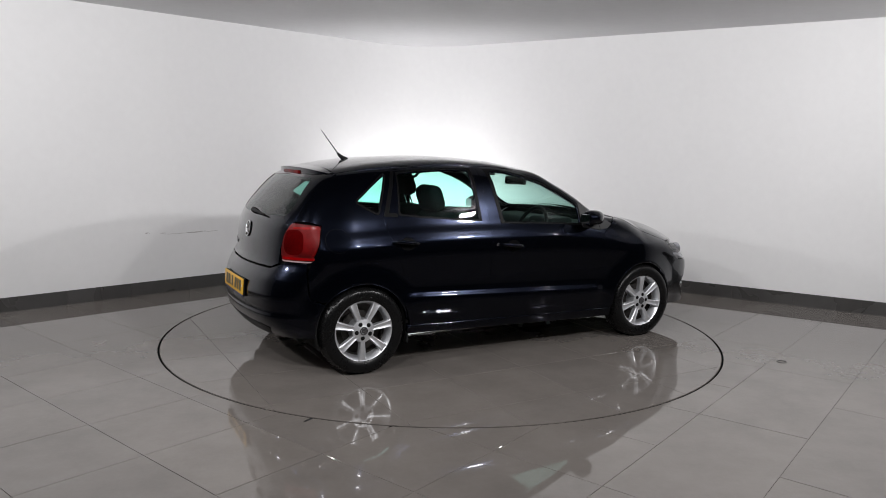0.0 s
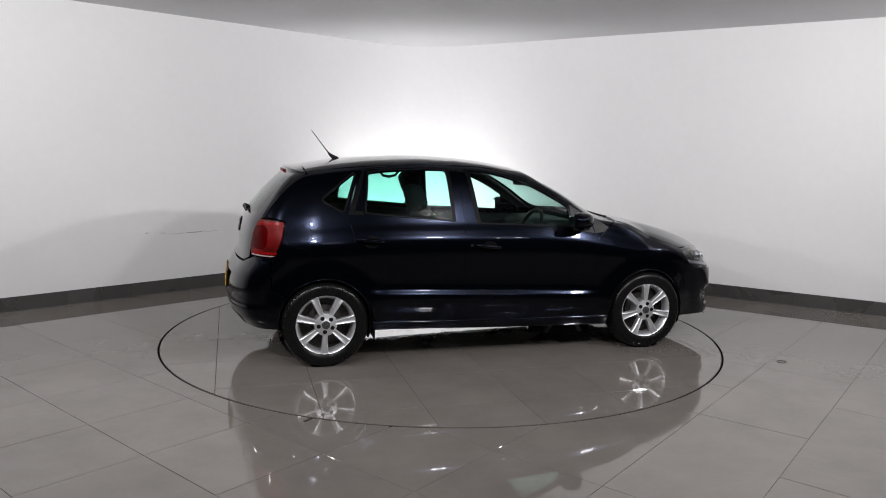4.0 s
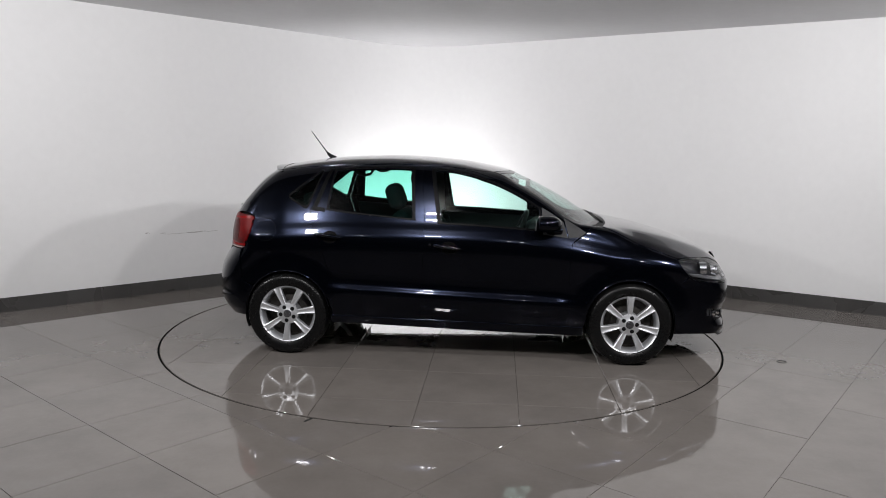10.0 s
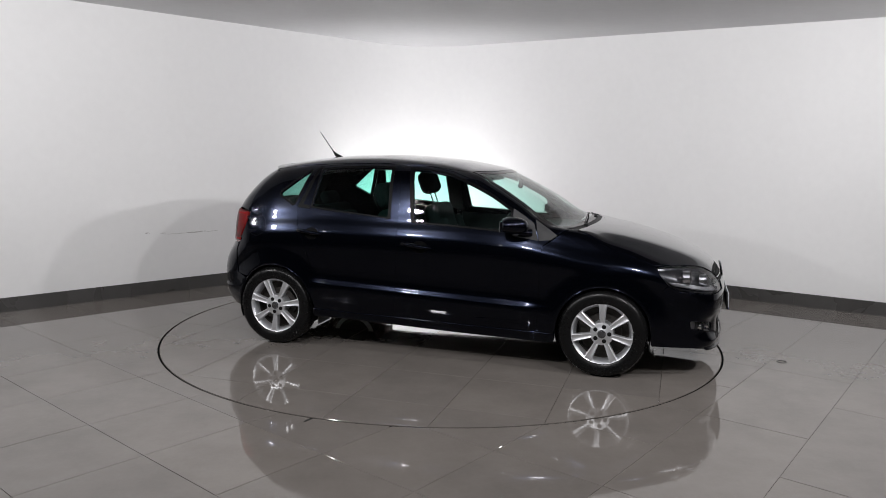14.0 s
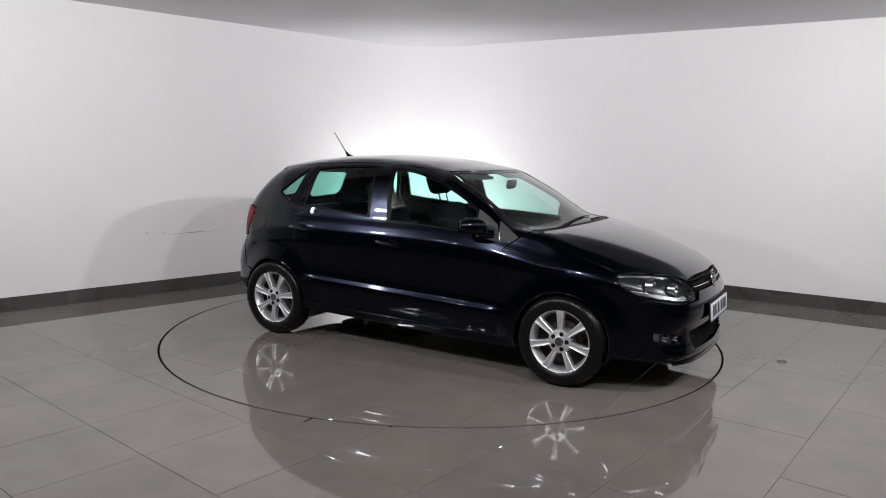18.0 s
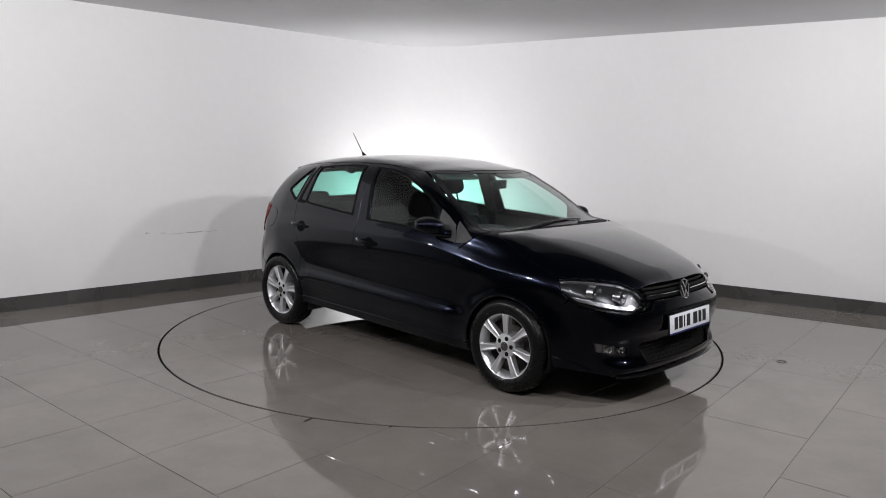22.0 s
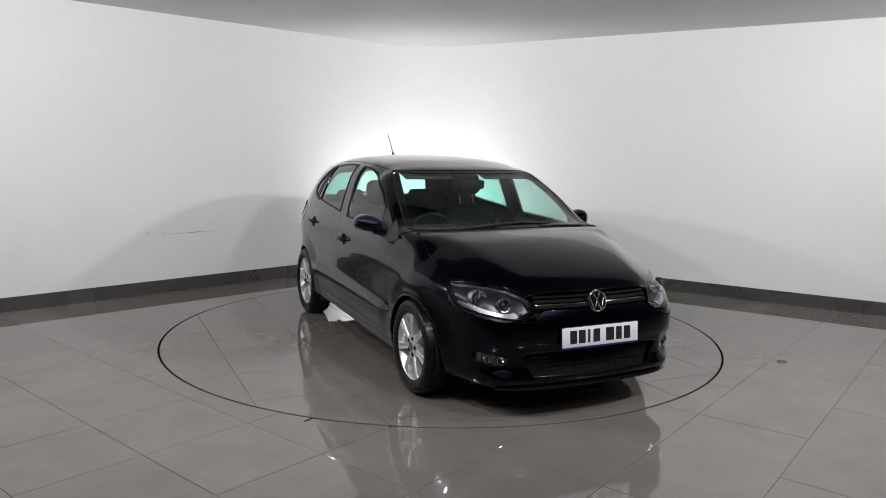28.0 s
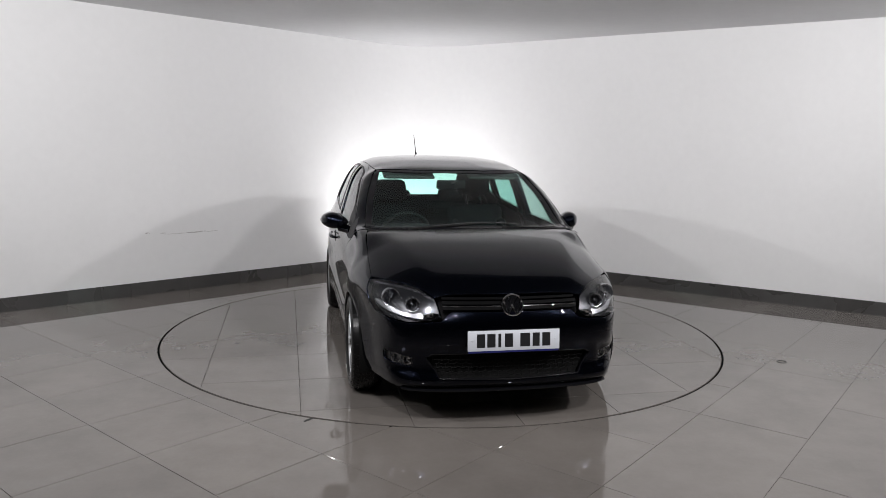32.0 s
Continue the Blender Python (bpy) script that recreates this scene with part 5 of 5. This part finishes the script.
def build_rear():
    gate, rb = PANELS["gate"], PANELS["rbumper"]
    p, n = on_tail(0.0, 0.925, -0.003)
    emblem(gate, facing(p, n), 0.056)
    # letters of the model name stand as plain bars
    for k in range(4):
        p, n = on_tail(0.33 + 0.055 * k, 0.80, 0.002)
        part("name_bar", box_bm(-0.018, 0.018, -0.013, 0.013, 0, 0.003, 0.001, 1, facing(p, n)), CHROME, gate, "small chrome bar")
    p, n = on_tail(0.0, 0.548, 0.001)
    number_plate(rb, facing(p, (-1, 0, 0.06)), PLATEY, "yellow number plate with dark bars")
    # spoiler on top of the tailgate
    bm = bmesh.new()
    grid = []
    xs = np.linspace(-1.348, -1.462, 8)
    ys = np.linspace(-0.56, 0.56, 27)
    for layer in range(2):
        rows = []
        for a, x in enumerate(xs):
            row = []
            for y in ys:
                edge = 0.020 * (abs(y) / 0.56) ** 5
                xx = x + (0.05 * (abs(y) / 0.56) ** 2 + 0.085 * (abs(y) / 0.56) ** 6) * a / 7
                z = float(TOP(max(xx, -1.36)) - 0.044 * (abs(y) / 0.62) ** 2.6) - edge + 0.0015
                z += -0.10 * max(0.0, -1.36 - xx)
                thick = (0.085 - 0.037 * a / 7)
                row.append(bm.verts.new((xx, y * 0.985, z - (thick if layer else 0.0))))
            rows.append(row)
        grid.append(rows)
    na, nb = len(xs), len(ys)
    for a in range(na - 1):
        for b in range(nb - 1):
            bm.faces.new((grid[0][a][b], grid[0][a + 1][b], grid[0][a + 1][b + 1], grid[0][a][b + 1]))
            bm.faces.new((grid[1][a][b], grid[1][a][b + 1], grid[1][a + 1][b + 1], grid[1][a + 1][b]))
    for b in range(nb - 1):
        for a in (0, na - 1):
            bm.faces.new((grid[0][a][b], grid[0][a][b + 1], grid[1][a][b + 1], grid[1][a][b]))
    for a in range(na - 1):
        for b in (0, nb - 1):
            bm.faces.new((grid[0][a][b], grid[0][a + 1][b], grid[1][a + 1][b], grid[1][a][b]))
    part("spoiler", bm, PAINT, gate, "black roof spoiler", sharp=40)
    part("brake_lamp", box_bm(-1.469, -1.452, -0.17, 0.17, 1.322, 1.343, 0.003, 2), RED, gate, "red high brake lamp in the spoiler")
    # rear wiper
    a, n = on_tail(0.0, 1.050, 0.014)
    pts = [on_tail(-0.040 * k, 1.050 - 0.002 * k, 0.020)[0] for k in range(8)]
    w = part("rear_wiper", tube_bm(pts, [0.014, 0.013, 0.011, 0.010, 0.009, 0.008, 0.007, 0.006], 8), BLACKTRIM, gate, "black rear wiper")
    part("pivot", lathe_bm([(0.0, 0.03), (0.016, 0.026), (0.022, 0.0), (0.022, -0.014)], 16, facing(a - n * 0.012, n)), BLACKTRIM, gate)
    # tail lamps
    for i in range(2):
        t = PANELS["tlamp"]
        up, lowp = cut_z(t, 0.776, True), cut_z(t, 0.774, False)
        lamp = sheet("tail_lamp", up, cast_tail, RED, CAR, "red tail lamp wrapped round the rear corner", lift=0.006, depth=0.030, step=0.02, flip=bool(i), gap=0.002)
        sheet("reversing_lens", lowp, cast_tail, CLEARRED, lamp, "pale lower lens of the tail lamp", lift=0.006, depth=0.030, step=0.02, flip=bool(i), gap=0.002)
        sheet("lamp_housing", inset(t, -0.03), cast_tail, UNDER, lamp, lift=-0.030, depth=0.004, step=0.04, flip=bool(i), gap=0)
        us = [q[0] for q in up]
        u0, u1 = min(us), max(us)
        for f0, f1, z0, z1, mat, nm, lab in ((0.10, 0.62, 0.812, 0.975, REDDARK, "lamp_cell", "darker round cell of the tail lamp"), (0.08, 0.88, 0.783, 0.797, REDBRIGHT, "lamp_strip", "bright red strip of the tail lamp"),
                                             (0.34, 0.92, 0.980, 0.992, REDBRIGHT, "lamp_strip", "bright red strip of the tail lamp")):
            cell = rounded([(u0 + (u1 - u0) * f0, z0), (u0 + (u1 - u0) * f1, z0), (u0 + (u1 - u0) * f1, z1), (u0 + (u1 - u0) * f0, z1)], 0.07 if nm == "lamp_cell" else 0.006)
            sheet(nm, cell, cast_tail, mat, lamp, lab, lift=0.0066, depth=0.0006, step=0.02, flip=bool(i), gap=0)
    # dark lower skirt of the bumper
    sk = [(tail_uy(0.0, 0.335), 0.335), (tail_uy(0.45, 0.335), 0.335), (tail_uy(0.54, 0.315), 0.315), (tail_uy(0.48, 0.262), 0.262), (tail_uy(0.0, 0.258), 0.258)]
    sheet("rear_skirt", sk + [(-u, z) for u, z in sk[-2:0:-1]], cast_tail, BLACKTRIM, rb, "matt black lower skirt", lift=0.003, depth=0.01, step=0.05, gap=0)
    # aerial
    b, n = on_top(-1.095, -0.025, 0.0)
    foot = part("aerial", tube_bm([b + Vector((0.05, 0, -0.002)), b + Vector((0.02, 0, 0.010)), b + Vector((-0.008, 0, 0.030)), b + Vector((-0.022, 0, 0.048))], [0.018, 0.017, 0.012, 0.007], 12), BLACKTRIM, CAR, "black roof aerial")
    part("whip", tube_bm([b + Vector((-0.018, 0, 0.042)), b + Vector((-0.085, 0, 0.130)), b + Vector((-0.147, 0, 0.212))], [0.0042, 0.0036, 0.003], 8), RUBBER, foot, "thin black aerial rod")


def cushion(x0, x1, y0, y1, z0, z1, r=0.05, m=None):
    return box_bm(x0, x1, y0, y1, z0, z1, r, 4, m)


def build_inside():
    for y in (0.35, -0.35):
        up, fore = (0.080, 0.14) if y > 0 else (0.0, 0.0)
        seat = part("seat", cushion(-0.33 + fore, 0.20 + fore, y - 0.245, y + 0.245, 0.34, 0.52, 0.06), FABRIC, CAR, "dark cloth front seat")
        lean = Matrix.Translation((-0.245 + fore, 0, 0.46)) @ Matrix.Rotation(radians(-20), 4, "Y")
        part("backrest", cushion(-0.075, 0.065, y - 0.235, y + 0.235, 0.0, 0.62, 0.06, lean), FABRIC, seat)
        for s in (-1, 1):
            part("bolster", cushion(-0.02, 0.115, y + s * 0.205 - 0.04, y + s * 0.205 + 0.04, 0.06, 0.48, 0.035, lean), FABRIC, seat)
            part("headrest_post", tube_bm([lean @ Vector((-0.01, y + s * 0.06, 0.58)), lean @ Vector((-0.01, y + s * 0.06, 0.72 + up))], 0.006, 8), CHROME, seat, "steel headrest post")
        part("headrest", cushion(-0.070, 0.055, y - 0.142, y + 0.142, 0.630 + up, 0.830 + up, 0.060, lean), FABRIC, seat, "dark cloth headrest")
    bench = part("seat", cushion(-1.12, -0.64, -0.62, 0.62, 0.36, 0.54, 0.06), FABRIC, CAR, "dark cloth rear bench")
    lean = Matrix.Translation((-1.10, 0, 0.46)) @ Matrix.Rotation(radians(-22), 4, "Y")
    part("backrest", cushion(-0.06, 0.07, -0.62, 0.62, 0.0, 0.58, 0.06, lean), FABRIC, bench)
    for y in (-0.36, 0.36):
        part("headrest", cushion(-0.045, 0.045, y - 0.125, y + 0.125, 0.585, 0.70, 0.04, lean), FABRIC, bench)
    part("parcel_shelf", box_bm(-1.66, -1.30, -0.50, 0.50, 0.955, 0.972, 0.006), DASH, CAR, "dark parcel shelf")
    dash = part("dashboard", cushion(0.56, 1.00, -0.66, 0.66, 0.58, 0.935, 0.09), DASH, CAR, "dark grey dashboard")
    part("instrument_hood", cushion(0.50, 0.74, -0.53, -0.19, 0.86, 0.975, 0.045), DASH, dash)
    part("centre_console", cushion(0.30, 0.66, -0.13, 0.13, 0.40, 0.86, 0.04), DASH, dash)
    for y in (-0.58, 0.58, -0.085, 0.085):
        part("air_vent", lathe_bm([(0.0, 0.0), (0.030, 0.0), (0.036, 0.010), (0.040, 0.0)], 20, facing((0.560, y, 0.83), (-1, 0, 0.2))), GLOSSBLACK, dash)
    m = Matrix.Translation((0.430, -0.355, 0.880)) @ Matrix.Rotation(radians(-66), 4, "Y")
    bm = tube_bm([m @ Vector((0.180 * math.cos(a), 0.180 * math.sin(a), 0)) for a in np.linspace(0, 2 * math.pi, 41)[:-1]], 0.0155, 10, True)
    wheel = part("steering_wheel", bm, BLACKTRIM, CAR, "black three-spoke steering wheel")
    part("wheel_boss", lathe_bm([(0.0, 0.02), (0.05, 0.018), (0.07, 0.0), (0.06, -0.03), (0.03, -0.16), (0.0, -0.16)], 24, m), BLACKTRIM, wheel)
    for a in (90, 270, 180):
        d = Vector((math.cos(radians(a)), math.sin(radians(a)), 0))
        part("wheel_spoke", tube_bm([m @ (d * 0.05), m @ (d * 0.175)], [0.022, 0.014], 8), REFLECTOR if a == 180 else BLACKTRIM, wheel)
    m = Matrix.Translation((0.488, -0.03, 1.252)) @ Matrix.Rotation(radians(14), 4, "Z") @ Matrix.Rotation(radians(6), 4, "Y")
    mirror = part("interior_mirror", cushion(-0.016, 0.016, -0.115, 0.115, -0.034, 0.034, 0.014, m), BLACKTRIM, CAR, "black rear-view mirror")
    part("mirror_face", box_bm(-0.0185, -0.0155, -0.105, 0.105, -0.026, 0.026, 0.001, 1, m), MIRROR, mirror)
    part("mirror_stalk", tube_bm([(0.50, -0.03, 1.26), (0.508, -0.01, 1.262), (0.500, 0.0, 1.270)], [0.014, 0.012, 0.016], 10), BLACKTRIM, mirror)
    for s in (1, -1):
        part("grab_handle", tube_bm([(-0.80, s * 0.478, 1.345), (-0.775, s * 0.462, 1.312), (-0.73, s * 0.457, 1.302), (-0.685, s * 0.462, 1.312), (-0.66, s * 0.478, 1.345)], 0.010, 8), DASH, CAR, "dark grab handle under the roof lining")
        part("sun_visor", cushion(0.20, 0.40, s * 0.32 - 0.19, s * 0.32 + 0.19, -0.010, 0.010, 0.009, Matrix.Translation((0.0, 0, 1.405)) @ Matrix.Rotation(radians(16), 4, "Y")), LINING, CAR, "grey sun visor folded up")
    rl = [(0.27, 0.0), (0.20, 0.40), (0.12, 0.50), (-0.3, 0.54), (-0.8, 0.53), (-1.25, 0.48), (-1.27, 0.0)]
    sheet("roof_lining", rl + [(x, -y) for x, y in rl[-2:0:-1]], cast_top, LINING, CAR, "light grey cloth roof lining", lift=-0.035, depth=0.003, step=0.08, gap=0)
    part("scuttle", box_bm(0.95, 1.04, -0.66, 0.66, 0.46, 0.962, 0.01), UNDER, CAR, "black bulkhead")
    part("engine_cover", box_bm(1.05, 1.78, -0.55, 0.55, 0.44, 0.66, 0.05), UNDER, CAR, "black engine under the bonnet")
    part("inner_shell", box_bm(-1.62, -1.16, -0.60, 0.60, 0.58, 0.94, 0.04), UNDER, CAR, "dark boot lining")


build_front()
build_sides()
build_rear()
build_inside()

# ---------- marks on floor and wall ----------
tick = part("floor_tape", box_bm(-0.032, 0.032, -0.007, 0.007, 0.0, 0.0012, 0.0004, 1, pose(-0.734, -2.142, 0.0006, 0, 0, 59)), RUBBER)
tagged(tick, "short black tape mark on the floor beside the turntable", "floor mark")
loop = part("cable_tie", tube_bm([(2.51 + 0.034 * math.cos(a), -0.804 + 0.030 * math.sin(a), 0.0025) for a in np.linspace(0.3, 5.9, 22)], 0.002, 5), RUBBER)
tagged(loop, "small black plastic loop lying on the floor tiles", "cable tie")


def wall_scuffs():
    rng = random.Random(7)
    n = Vector((LEFT_DIR.y, -LEFT_DIR.x, 0))
    d = Vector((LEFT_DIR.x, LEFT_DIR.y, 0))
    a = Vector((-2.971, 1.258, 0.0))
    bm = bmesh.new()
    for s0, s1, z0, z1, w in ((0.0, 0.06, 0.622, 0.618, 0.007), (0.16, 0.23, 0.605, 0.61, 0.004), (0.20, 0.62, 0.592, 0.596, 0.003), (0.45, 0.66, 0.596, 0.600, 0.006), (0.62, 0.80, 0.595, 0.598, 0.003)):
        k = 14
        row = []
        for i in range(k + 1):
            t = i / k
            c = a + d * (s0 + (s1 - s0) * t) + Vector((0, 0, z0 + (z1 - z0) * t + rng.uniform(-0.003, 0.003))) + n * 0.0012
            h = 1.5 * w * math.sin(math.pi * (0.05 + 0.9 * t)) * rng.uniform(0.3, 1.0) * 0.5
            row.append((bm.verts.new(c + Vector((0, 0, h))), bm.verts.new(c - Vector((0, 0, h)))))
        for p, q in zip(row, row[1:]):
            bm.faces.new((p[0], q[0], q[1], p[1]))
    tagged(part("wall_scuff", bm, SCUFF, None, smooth=False), "brown scuff marks scraped along the white wall", "scuff mark", kind="structure")


wall_scuffs()
floor_tiles()


# ---------- movement ----------
def table_turn(t):
    """The turntable's angle in degrees: a steady clockwise turn."""
    return 28.90 - 3.2735 * t - 0.00243 * t * t


def motions():
    times = [2.0 * i for i in range(17)]
    walk(TABLE, [(t, pose(0, 0, 0, 0, 0, table_turn(t))) for t in times])
    walk(CAR, [(t, pose(0, 0, 0, 0, 0, table_turn(t)) @ pose(0.1675, -0.0502, 0.0)) for t in times])


motions()
